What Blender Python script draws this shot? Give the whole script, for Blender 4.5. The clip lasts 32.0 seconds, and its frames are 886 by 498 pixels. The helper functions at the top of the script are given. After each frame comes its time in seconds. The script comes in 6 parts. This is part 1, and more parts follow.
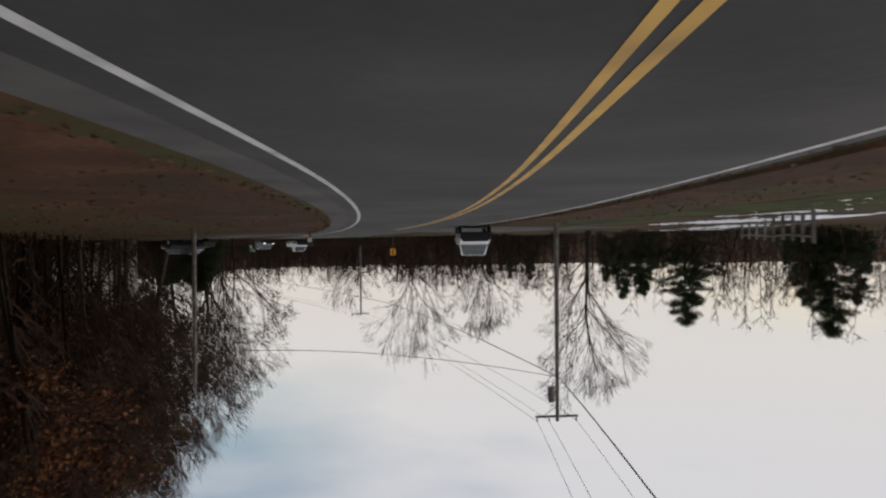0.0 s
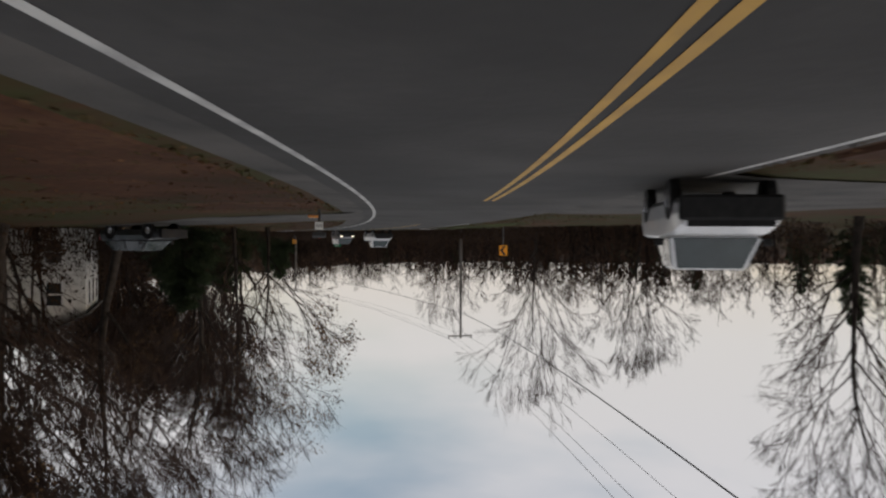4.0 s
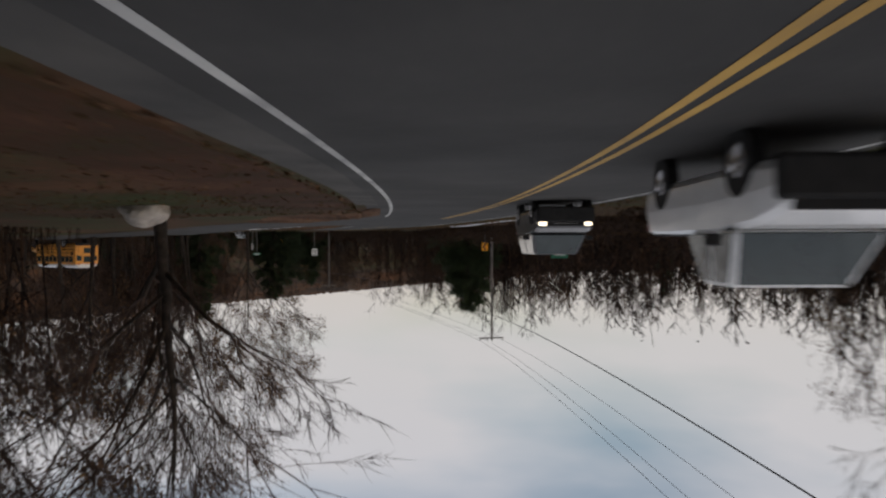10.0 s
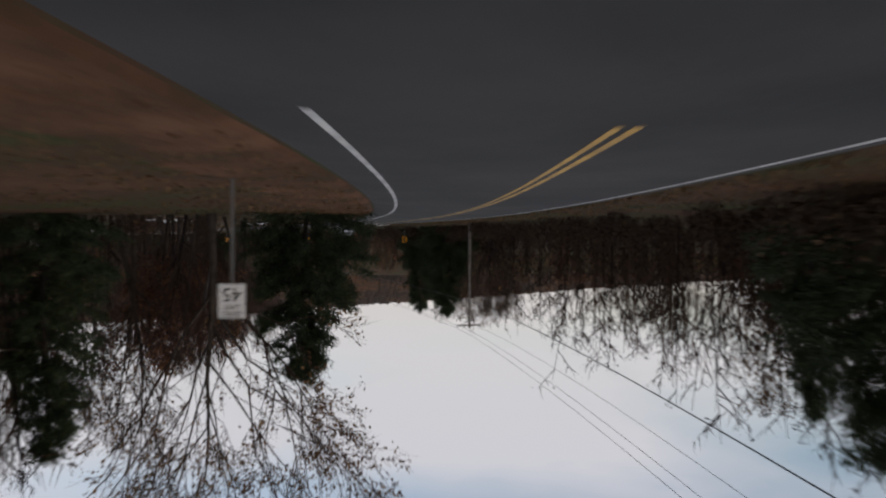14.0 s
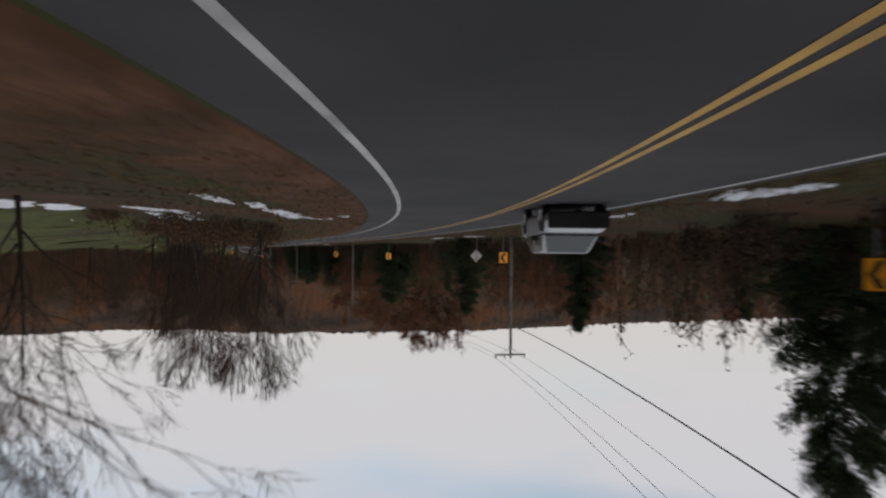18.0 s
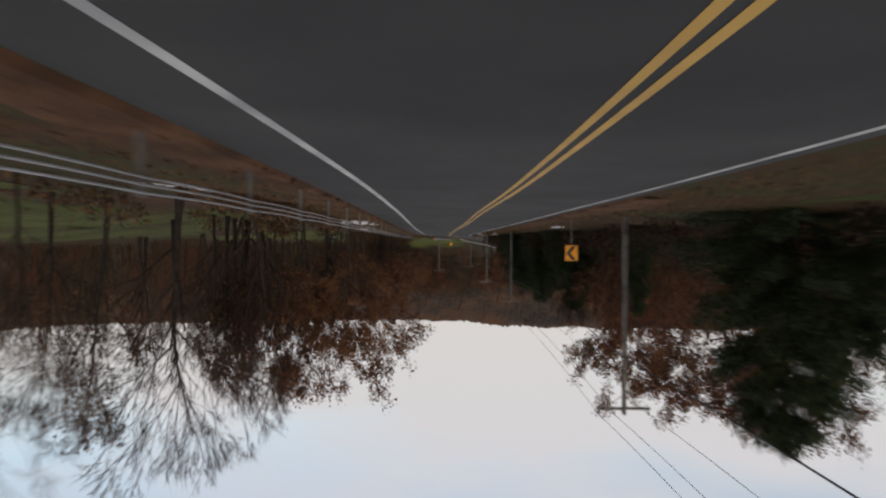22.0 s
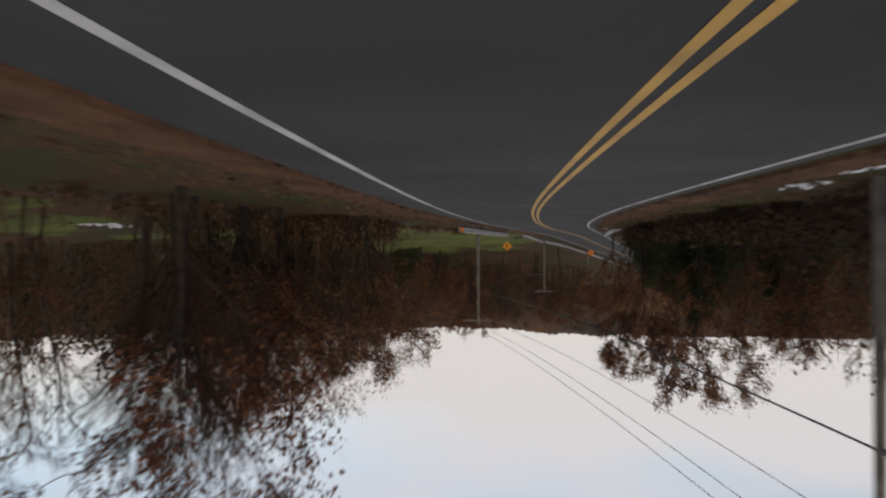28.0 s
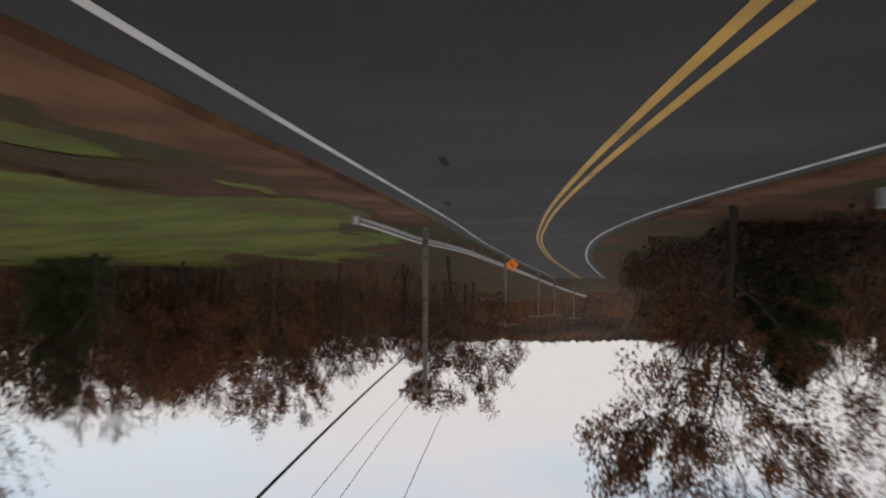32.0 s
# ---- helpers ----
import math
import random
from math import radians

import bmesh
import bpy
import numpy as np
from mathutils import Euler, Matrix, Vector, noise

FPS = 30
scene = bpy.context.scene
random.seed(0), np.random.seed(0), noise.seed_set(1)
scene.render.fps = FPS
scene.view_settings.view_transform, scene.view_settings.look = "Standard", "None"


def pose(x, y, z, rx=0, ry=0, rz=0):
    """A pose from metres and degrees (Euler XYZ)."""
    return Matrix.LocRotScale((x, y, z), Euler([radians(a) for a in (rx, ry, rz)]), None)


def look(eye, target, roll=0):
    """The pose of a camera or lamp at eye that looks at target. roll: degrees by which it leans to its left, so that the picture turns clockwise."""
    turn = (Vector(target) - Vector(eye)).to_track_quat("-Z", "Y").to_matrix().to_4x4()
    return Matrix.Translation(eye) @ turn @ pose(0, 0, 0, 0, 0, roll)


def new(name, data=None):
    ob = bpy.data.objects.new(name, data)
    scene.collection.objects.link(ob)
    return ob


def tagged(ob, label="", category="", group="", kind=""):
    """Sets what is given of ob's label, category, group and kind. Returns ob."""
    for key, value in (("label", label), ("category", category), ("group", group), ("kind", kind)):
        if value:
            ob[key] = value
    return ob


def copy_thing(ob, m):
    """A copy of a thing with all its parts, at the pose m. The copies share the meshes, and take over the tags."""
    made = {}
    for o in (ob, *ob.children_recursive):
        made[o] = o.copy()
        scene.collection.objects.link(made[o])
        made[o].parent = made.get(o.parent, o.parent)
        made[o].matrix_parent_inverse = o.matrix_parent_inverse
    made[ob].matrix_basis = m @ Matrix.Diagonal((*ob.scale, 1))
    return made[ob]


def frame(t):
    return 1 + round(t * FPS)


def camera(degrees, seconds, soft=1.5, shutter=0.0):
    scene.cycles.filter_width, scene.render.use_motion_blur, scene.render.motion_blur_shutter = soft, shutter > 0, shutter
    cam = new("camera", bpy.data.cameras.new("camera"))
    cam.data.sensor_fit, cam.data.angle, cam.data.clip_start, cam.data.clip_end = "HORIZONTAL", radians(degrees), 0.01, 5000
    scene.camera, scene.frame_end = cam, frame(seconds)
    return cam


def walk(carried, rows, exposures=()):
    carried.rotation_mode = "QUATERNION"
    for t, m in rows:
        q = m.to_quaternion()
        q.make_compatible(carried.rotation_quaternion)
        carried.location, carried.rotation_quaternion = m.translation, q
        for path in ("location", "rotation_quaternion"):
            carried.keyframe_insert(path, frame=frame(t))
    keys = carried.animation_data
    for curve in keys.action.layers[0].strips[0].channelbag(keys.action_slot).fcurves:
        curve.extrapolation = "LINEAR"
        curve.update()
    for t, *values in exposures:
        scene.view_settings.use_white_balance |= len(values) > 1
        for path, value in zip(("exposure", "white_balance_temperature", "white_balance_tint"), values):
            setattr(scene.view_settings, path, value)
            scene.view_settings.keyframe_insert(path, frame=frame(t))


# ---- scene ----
from functools import lru_cache

# ---- camera: a phone hung upside down behind the windscreen of a car ----
cam = camera(58.0, 32.0, soft=2.2, shutter=0.6)
PATH = [
    (0.0, 0.00, 0.00, 0.00, -90.43, -0.44, -179.97), (0.5, -0.14, 3.59, 0.00, -90.51, -0.58, 179.00),
    (1.0, -0.21, 7.38, 0.01, -90.59, -0.78, 177.99), (1.5, -0.21, 11.34, 0.03, -90.64, -1.16, 176.95),
    (2.0, -0.15, 15.43, 0.05, -90.76, -1.35, 175.92), (2.5, -0.01, 19.66, 0.08, -90.82, -1.10, 174.85),
    (3.0, 0.22, 24.00, 0.12, -90.91, -0.67, 173.77), (3.5, 0.54, 28.49, 0.16, -91.00, -0.08, 172.61),
    (4.0, 0.98, 33.09, 0.18, -90.70, 0.22, 171.10), (4.5, 1.56, 37.86, 0.19, -90.50, 0.38, 169.70),
    (5.0, 2.28, 42.83, 0.19, -90.60, 0.53, 168.57), (5.5, 3.13, 48.04, 0.20, -90.89, 0.69, 167.60),
    (6.0, 4.13, 53.52, 0.23, -90.93, 0.74, 166.39), (6.5, 5.33, 59.34, 0.26, -90.95, 0.83, 165.07),
    (7.0, 6.74, 65.39, 0.28, -90.95, 0.70, 163.69), (7.5, 8.33, 71.60, 0.31, -90.87, 0.43, 162.25),
    (8.0, 10.15, 78.00, 0.36, -90.81, 0.35, 160.72), (8.5, 12.17, 84.47, 0.42, -90.75, 0.31, 159.12),
    (9.0, 14.44, 91.03, 0.46, -90.59, 0.35, 157.28), (9.5, 17.06, 97.82, 0.48, -90.44, 0.11, 155.13),
    (10.0, 20.11, 104.91, 0.48, -90.36, -0.21, 153.10), (10.5, 23.58, 112.28, 0.47, -90.32, -0.25, 151.17),
    (11.0, 27.43, 119.81, 0.45, -90.31, 0.26, 149.37), (11.5, 31.56, 127.33, 0.38, -89.93, 0.98, 147.57),
    (12.0, 35.95, 134.76, 0.27, -89.91, 1.33, 145.92), (12.5, 40.61, 142.16, 0.17, -89.91, 0.57, 144.42),
    (13.0, 45.51, 149.53, 0.08, -90.28, 0.57, 142.93), (13.5, 50.72, 156.93, 0.03, -90.29, 0.25, 141.40),
    (14.0, 56.31, 164.48, 0.06, -90.38, 0.18, 139.73), (14.5, 62.37, 172.09, 0.00, -90.02, 0.08, 137.77),
    (15.0, 68.86, 179.69, -0.09, -89.84, 0.01, 135.74), (15.5, 75.72, 187.18, -0.21, -89.83, 0.00, 133.68),
    (16.0, 82.90, 194.44, -0.32, -89.90, 0.07, 131.52), (16.5, 90.32, 201.39, -0.42, -89.93, 0.24, 129.14),
    (17.0, 97.97, 207.93, -0.54, -89.67, 0.51, 126.36), (17.5, 105.87, 214.03, -0.68, -89.58, 0.66, 123.44),
    (18.0, 114.06, 219.74, -0.82, -89.59, 0.52, 120.78), (18.5, 122.57, 225.11, -0.95, -89.72, 0.36, 118.18),
    (19.0, 131.42, 230.16, -1.07, -89.75, 0.07, 115.82), (19.5, 140.59, 234.93, -1.15, -90.00, -0.24, 113.67),
    (20.0, 150.07, 239.41, -1.21, -90.18, -0.38, 111.54), (20.5, 159.75, 243.58, -1.26, -90.25, -0.28, 109.28),
    (21.0, 169.65, 247.39, -1.24, -90.33, -0.21, 107.01), (21.5, 179.70, 250.80, -1.22, -90.42, 0.01, 104.51),
    (22.0, 189.77, 253.70, -1.22, -90.44, 0.26, 101.94), (22.5, 199.64, 256.08, -1.21, -90.37, 0.35, 99.83),
    (23.0, 209.19, 258.15, -1.22, -90.45, 0.32, 98.84), (23.5, 218.58, 260.04, -1.23, -90.49, 0.21, 98.65),
    (24.0, 227.91, 261.95, -1.17, -90.54, -0.07, 98.39), (24.5, 237.20, 263.76, -1.18, -90.50, -0.37, 98.25),
    (25.0, 246.47, 265.58, -1.18, -90.45, -0.40, 98.34), (25.5, 255.77, 267.43, -1.18, -90.41, -0.36, 98.50),
    (26.0, 265.12, 269.31, -1.19, -90.42, -0.35, 98.66), (26.5, 274.53, 271.24, -1.19, -90.47, -0.35, 98.70),
    (27.0, 283.95, 273.20, -1.20, -90.48, -0.28, 98.82), (27.5, 293.28, 275.16, -1.22, -90.43, -0.25, 98.92),
    (28.0, 302.48, 277.09, -1.23, -90.40, -0.16, 99.06), (28.5, 311.65, 279.05, -1.25, -90.37, -0.18, 99.51),
    (29.0, 320.93, 281.20, -1.26, -90.46, 0.01, 100.40), (29.5, 330.29, 283.54, -1.26, -90.27, 0.26, 101.48),
    (30.0, 339.64, 286.08, -1.31, -90.19, 0.34, 102.71), (30.5, 348.85, 288.78, -1.34, -90.21, 0.45, 104.00),
    (31.0, 357.80, 291.63, -1.34, -90.33, 0.49, 105.38), (31.5, 366.35, 294.60, -1.29, -90.33, 0.33, 106.83),
    (32.0, 374.34, 297.63, -1.25, -90.30, 0.02, 108.23),
]
walk(cam, [(t, pose(x, y, z, rx, ry, rz)) for t, x, y, z, rx, ry, rz in PATH],
     exposures=[(0.0, 0.05, 6500, 10), (3.0, 0.0, 6500, 10), (6.0, -0.13, 6450, 10), (9.5, -0.18, 6420, 11), (13.0, -0.08, 6230, 12), (17.0, -0.1, 6330, 11), (20.0, 0.0, 6400, 11), (24.0, 0.02, 6550, 11), (28.0, 0.05, 6600, 12), (32.0, 0.05, 6700, 12)])

# ---- sky and light: a bright overcast evening ----
world = bpy.data.worlds.new("world")
scene.world = world
world.use_nodes = True
wn, wl = world.node_tree.nodes, world.node_tree.links
wn.clear()
w_out, w_bg = wn.new("ShaderNodeOutputWorld"), wn.new("ShaderNodeBackground")
sky = wn.new("ShaderNodeTexSky")
sky.sky_type, sky.sun_disc = "NISHITA", False
sky.sun_elevation, sky.sun_rotation = radians(12), radians(-85)
sky.air_density, sky.dust_density = 1.0, 2.0
w_co, w_map, w_noise, w_ramp = (wn.new(n) for n in ("ShaderNodeTexCoord", "ShaderNodeMapping", "ShaderNodeTexNoise", "ShaderNodeValToRGB"))
w_map.inputs["Scale"].default_value = (1.0, 1.0, 3.2)
w_map.inputs["Location"].default_value = (0.6, 0.2, 0.0)
w_noise.inputs["Scale"].default_value, w_noise.inputs["Detail"].default_value = 1.7, 5.0
w_noise.inputs["Roughness"].default_value = 0.45
w_ramp.color_ramp.elements[0].position, w_ramp.color_ramp.elements[1].position = 0.27, 0.47
w_mix, w_scale = wn.new("ShaderNodeMix"), wn.new("ShaderNodeMix")
w_mix.data_type = w_scale.data_type = "RGBA"
w_scale.blend_type = "MULTIPLY"
w_scale.inputs["Factor"].default_value = 1.0
w_scale.inputs["B"].default_value = (2.5, 2.2, 2.05, 1.0)
wl.new(w_co.outputs["Generated"], w_map.inputs["Vector"])
wl.new(w_map.outputs["Vector"], w_noise.inputs["Vector"])
wl.new(w_noise.outputs["Fac"], w_ramp.inputs["Fac"])
wl.new(w_ramp.outputs["Color"], w_mix.inputs["Factor"])
wl.new(sky.outputs["Color"], w_scale.inputs["A"])
wl.new(w_scale.outputs["Result"], w_mix.inputs["A"])
w_sep, w_high = wn.new("ShaderNodeSeparateXYZ"), wn.new("ShaderNodeValToRGB")     # cloud: warm low down, cool higher up
wl.new(w_co.outputs["Generated"], w_sep.inputs["Vector"])
wl.new(w_sep.outputs["Z"], w_high.inputs["Fac"])
w_high.color_ramp.elements[0].position, w_high.color_ramp.elements[1].position = 0.02, 0.3
w_high.color_ramp.elements[0].color, w_high.color_ramp.elements[1].color = (0.86, 0.78, 0.69, 1.0), (0.79, 0.78, 0.81, 1.0)
w_mid = w_high.color_ramp.elements.new(0.12)
w_mid.color = (0.83, 0.8, 0.775, 1.0)
w_ten = wn.new("ShaderNodeMix")
w_ten.data_type, w_ten.blend_type = "RGBA", "MULTIPLY"
w_ten.inputs["Factor"].default_value = 1.0
w_ten.inputs["B"].default_value = (9.6, 9.6, 9.6, 1.0)
wl.new(w_high.outputs["Color"], w_ten.inputs["A"])
wl.new(w_ten.outputs["Result"], w_mix.inputs["B"])
wl.new(w_mix.outputs["Result"], w_bg.inputs["Color"])
w_bg.inputs["Strength"].default_value = 0.085
wl.new(w_bg.outputs["Background"], w_out.inputs["Surface"])

sun = new("sun", bpy.data.lights.new("sun", "SUN"))
sun.data.energy, sun.data.angle, sun.data.color = 0.5, radians(20), (1.0, 0.93, 0.84)
sun.matrix_world = look((0, 0, 60), (-60 * math.sin(radians(-85)), -60 * math.cos(radians(-85)), 42))


# ---- materials ----
def material(name, colours, scale=4.0, rough=0.8, bump=0.3, metal=0.0, fine=60.0, spread=0.5, per_object=0.0, per_island=0.0, coat=0.0, spec=0.5):
    """A surface of two to four base colours blended by broad noise, with fine grain in colour, roughness and relief."""
    m = bpy.data.materials.new(name)
    m.use_nodes = True
    n, l = m.node_tree.nodes, m.node_tree.links
    b = n["Principled BSDF"]
    co = n.new("ShaderNodeTexCoord")
    big, small, ramp = n.new("ShaderNodeTexNoise"), n.new("ShaderNodeTexNoise"), n.new("ShaderNodeValToRGB")
    geo = n.new("ShaderNodeNewGeometry")
    big.inputs["Scale"].default_value, big.inputs["Detail"].default_value = scale, 6.0
    small.inputs["Scale"].default_value, small.inputs["Detail"].default_value = fine, 4.0
    where = geo.outputs["Position"] if scale < 1.5 else co.outputs["Object"]
    l.new(where, big.inputs["Vector"])
    l.new(where, small.inputs["Vector"])
    add = n.new("ShaderNodeMath")
    add.operation = "MULTIPLY_ADD"
    l.new(small.outputs["Fac"], add.inputs[0])
    add.inputs[1].default_value = spread * 0.5
    l.new(big.outputs["Fac"], add.inputs[2])
    value = add.outputs[0]
    shift = -spread * 0.25
    for amount, socket in ((per_object, "object"), (per_island, "island")):
        if amount:
            rnd = n.new("ShaderNodeObjectInfo").outputs["Random"] if socket == "object" else geo.outputs["Random Per Island"]
            more = n.new("ShaderNodeMath")
            more.operation = "MULTIPLY_ADD"
            l.new(rnd, more.inputs[0])
            more.inputs[1].default_value = amount
            l.new(value, more.inputs[2])
            value, shift = more.outputs[0], shift - amount / 2
    last = n.new("ShaderNodeMath")
    last.operation = "ADD"
    l.new(value, last.inputs[0])
    last.inputs[1].default_value = shift
    l.new(last.outputs[0], ramp.inputs["Fac"])
    e = ramp.color_ramp.elements
    while len(e) < len(colours):
        e.new(0.5)
    for i, c in enumerate(colours):
        e[i].position = 0.3 + 0.4 * i / max(1, len(colours) - 1)
        e[i].color = (*c, 1.0)
    l.new(ramp.outputs["Color"], b.inputs["Base Color"])
    r = n.new("ShaderNodeMapRange")
    r.inputs["To Min"].default_value, r.inputs["To Max"].default_value = max(0.0, rough - 0.12), min(1.0, rough + 0.12)
    l.new(small.outputs["Fac"], r.inputs["Value"])
    l.new(r.outputs["Result"], b.inputs["Roughness"])
    b.inputs["Metallic"].default_value = metal
    b.inputs["Coat Weight"].default_value = coat
    b.inputs["Specular IOR Level"].default_value = spec
    if bump:
        bp = n.new("ShaderNodeBump")
        bp.inputs["Strength"].default_value, bp.inputs["Distance"].default_value = bump, 0.02
        l.new(small.outputs["Fac"], bp.inputs["Height"])
        l.new(bp.outputs["Normal"], b.inputs["Normal"])
    return m


ASPHALT = material("asphalt", [(0.012, 0.0125, 0.013), (0.021, 0.021, 0.0215), (0.033, 0.0325, 0.032)], 0.3, 0.85, 0.5, fine=5, spread=1.0, spec=0.3)
OLD_ASPHALT = material("old_asphalt", [(0.017, 0.017, 0.017), (0.029, 0.0285, 0.028), (0.046, 0.045, 0.044)], 0.3, 0.85, 0.5, fine=5, spread=1.0, spec=0.3)
TAR = material("black_tar", [(0.008, 0.008, 0.008), (0.013, 0.013, 0.013)], 3.0, 0.9, 0.0, spec=0.1)
SHOULDER = material("worn_asphalt", [(0.03, 0.03, 0.03), (0.055, 0.053, 0.05), (0.075, 0.071, 0.067)], 0.6, 0.9, 0.6, fine=30, spread=0.8, spec=0.3)
LINE_WHITE = material("white_road_paint", [(0.2, 0.2, 0.2), (0.38, 0.38, 0.37), (0.48, 0.48, 0.46)], 0.9, 0.7, 0.2, fine=25, spread=0.7)
LINE_YELLOW = material("yellow_road_paint", [(0.26, 0.15, 0.03), (0.4, 0.23, 0.035), (0.48, 0.29, 0.05)], 0.9, 0.7, 0.2, fine=25, spread=0.7)
GROUND = material("leafy_ground", [(0.03, 0.036, 0.01), (0.036, 0.032, 0.012), (0.048, 0.026, 0.013), (0.075, 0.037, 0.019)], 0.16, 0.95, 0.9, fine=3.0, spread=0.9, spec=0.1)
LAWN = material("green_lawn", [(0.065, 0.045, 0.02), (0.062, 0.067, 0.018), (0.08, 0.104, 0.02), (0.11, 0.105, 0.032)], 0.2, 0.95, 0.6, fine=2.5, spread=1.1, spec=0.1)
MEADOW = material("dull_green_meadow", [(0.055, 0.038, 0.018), (0.05, 0.053, 0.017), (0.064, 0.08, 0.019), (0.09, 0.08, 0.03)], 0.2, 0.95, 0.6, fine=2.5, spread=1.1, spec=0.1)
DULL_LAWN = material("dull_green_grass", [(0.03, 0.022, 0.01), (0.03, 0.036, 0.01), (0.042, 0.055, 0.013), (0.055, 0.05, 0.018)], 0.3, 0.95, 0.6, fine=2.5, spread=1.1, spec=0.1)
LITTER = material("dead_leaves", [(0.045, 0.023, 0.012), (0.07, 0.036, 0.018), (0.11, 0.062, 0.032)], 3.0, 0.9, 0.3, per_island=0.7, spec=0.1)
SNOW = material("old_snow", [(0.6, 0.62, 0.66), (0.78, 0.8, 0.84)], 0.8, 0.7, 0.6, fine=6)
BARK = material("grey_bark", [(0.016, 0.013, 0.011), (0.03, 0.024, 0.02), (0.046, 0.038, 0.032)], 3.0, 0.95, 0.8, fine=18, per_object=0.3, spec=0.15)
TWIG = material("bare_twigs", [(0.03, 0.021, 0.017), (0.055, 0.037, 0.03)], 2.0, 0.95, 0.0, per_object=0.3, spec=0.1)
RED_LEAF = material("russet_leaves", [(0.06, 0.02, 0.013), (0.12, 0.046, 0.022), (0.17, 0.08, 0.034)], 0.8, 0.85, 0.0, per_island=0.6, per_object=0.3, spec=0.2)
BROWN_LEAF = material("brown_oak_leaves", [(0.05, 0.028, 0.016), (0.1, 0.055, 0.028), (0.15, 0.09, 0.04)], 0.8, 0.85, 0.0, per_island=0.6, per_object=0.3, spec=0.2)
NEEDLE = material("evergreen_needles", [(0.012, 0.02, 0.009), (0.025, 0.038, 0.016), (0.04, 0.055, 0.022)], 1.6, 0.8, 0.0, per_island=0.5, per_object=0.2, spec=0.2)
FAR_WOOD = material("far_bare_wood", [(0.012, 0.009, 0.008), (0.025, 0.018, 0.014), (0.04, 0.026, 0.018), (0.05, 0.028, 0.017)], 0.03, 0.95, 0.0, per_island=0.6, spec=0.05, fine=0.2, spread=1.0)
RUST_WOOD = material("rusty_bare_wood", [(0.028, 0.021, 0.017), (0.055, 0.046, 0.027), (0.068, 0.047, 0.032), (0.088, 0.052, 0.032), (0.125, 0.05, 0.028)], 0.1, 0.95, 0.0, per_island=0.3, spec=0.05, fine=0.3, spread=1.0)
ORANGE_LEAF = material("orange_brown_leaves", [(0.06, 0.027, 0.017), (0.11, 0.051, 0.026), (0.175, 0.086, 0.038)], 0.5, 0.85, 0.0, per_island=0.45, per_object=0.3, spec=0.2)
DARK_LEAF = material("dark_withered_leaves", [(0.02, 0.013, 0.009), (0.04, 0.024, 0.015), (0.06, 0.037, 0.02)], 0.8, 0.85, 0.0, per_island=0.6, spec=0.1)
HILL_WOOD = material("wooded_hillside", [(0.026, 0.021, 0.017), (0.05, 0.036, 0.027), (0.08, 0.048, 0.03), (0.1, 0.045, 0.02)], 0.012, 0.95, 0.0, spec=0.05, fine=0.13, spread=1.3)
POLE_WOOD = material("weathered_pole_wood", [(0.06, 0.053, 0.046), (0.12, 0.109, 0.097), (0.18, 0.166, 0.152)], 2.0, 0.9, 0.5, fine=40)
WIRE = material("black_cable", [(0.012, 0.012, 0.012), (0.02, 0.02, 0.02)], 2.0, 0.7, 0.0)
STEEL = material("galvanised_steel", [(0.3, 0.31, 0.32), (0.4, 0.41, 0.42), (0.5, 0.51, 0.52)], 1.6, 0.5, 0.15, metal=0.6, fine=20)
POST_STEEL = material("dull_sign_post", [(0.1, 0.1, 0.1), (0.16, 0.16, 0.155)], 3.0, 0.7, 0.2, metal=0.4)
SIGN_YELLOW = material("yellow_sign_sheeting", [(0.78, 0.3, 0.004), (0.88, 0.37, 0.006)], 2.0, 0.45, 0.0)
SIGN_ORANGE = material("orange_sign_sheeting", [(0.7, 0.17, 0.006), (0.8, 0.21, 0.008)], 2.0, 0.45, 0.0)
SIGN_BLACK = material("black_sign_paint", [(0.012, 0.012, 0.012), (0.02, 0.02, 0.02)], 2.0, 0.5, 0.0)
SIGN_WHITE = material("white_sign_sheeting", [(0.6, 0.61, 0.6), (0.7, 0.71, 0.7)], 2.0, 0.45, 0.0)
SIGN_BACK = material("bare_aluminium", [(0.42, 0.43, 0.44), (0.52, 0.53, 0.54)], 2.0, 0.5, 0.1, metal=0.5)
SIGN_GREEN = material("green_sign_sheeting", [(0.008, 0.11, 0.06), (0.012, 0.15, 0.08)], 2.0, 0.45, 0.0)
GLASS = material("dark_car_glass", [(0.02, 0.03, 0.03), (0.03, 0.045, 0.045)], 2.0, 0.12, 0.0, coat=0.6)
RUBBER = material("black_rubber", [(0.012, 0.012, 0.012), (0.025, 0.025, 0.025)], 6.0, 0.9, 0.3)
PLASTIC = material("black_plastic", [(0.01, 0.01, 0.011), (0.02, 0.02, 0.02)], 6.0, 0.75, 0.1, spec=0.25)
CHROME = material("bright_trim", [(0.5, 0.5, 0.52), (0.6, 0.6, 0.62)], 4.0, 0.25, 0.0, metal=0.9)
PAINT_WHITE = material("white_car_paint", [(0.62, 0.63, 0.64), (0.74, 0.75, 0.76)], 1.6, 0.3, 0.0, coat=0.5)
PAINT_SILVER = material("silver_car_paint", [(0.3, 0.32, 0.33), (0.4, 0.42, 0.43)], 1.6, 0.3, 0.0, metal=0.4, coat=0.5)
PAINT_DARK = material("dark_car_paint", [(0.02, 0.022, 0.026), (0.035, 0.037, 0.042)], 1.6, 0.3, 0.0, coat=0.6)
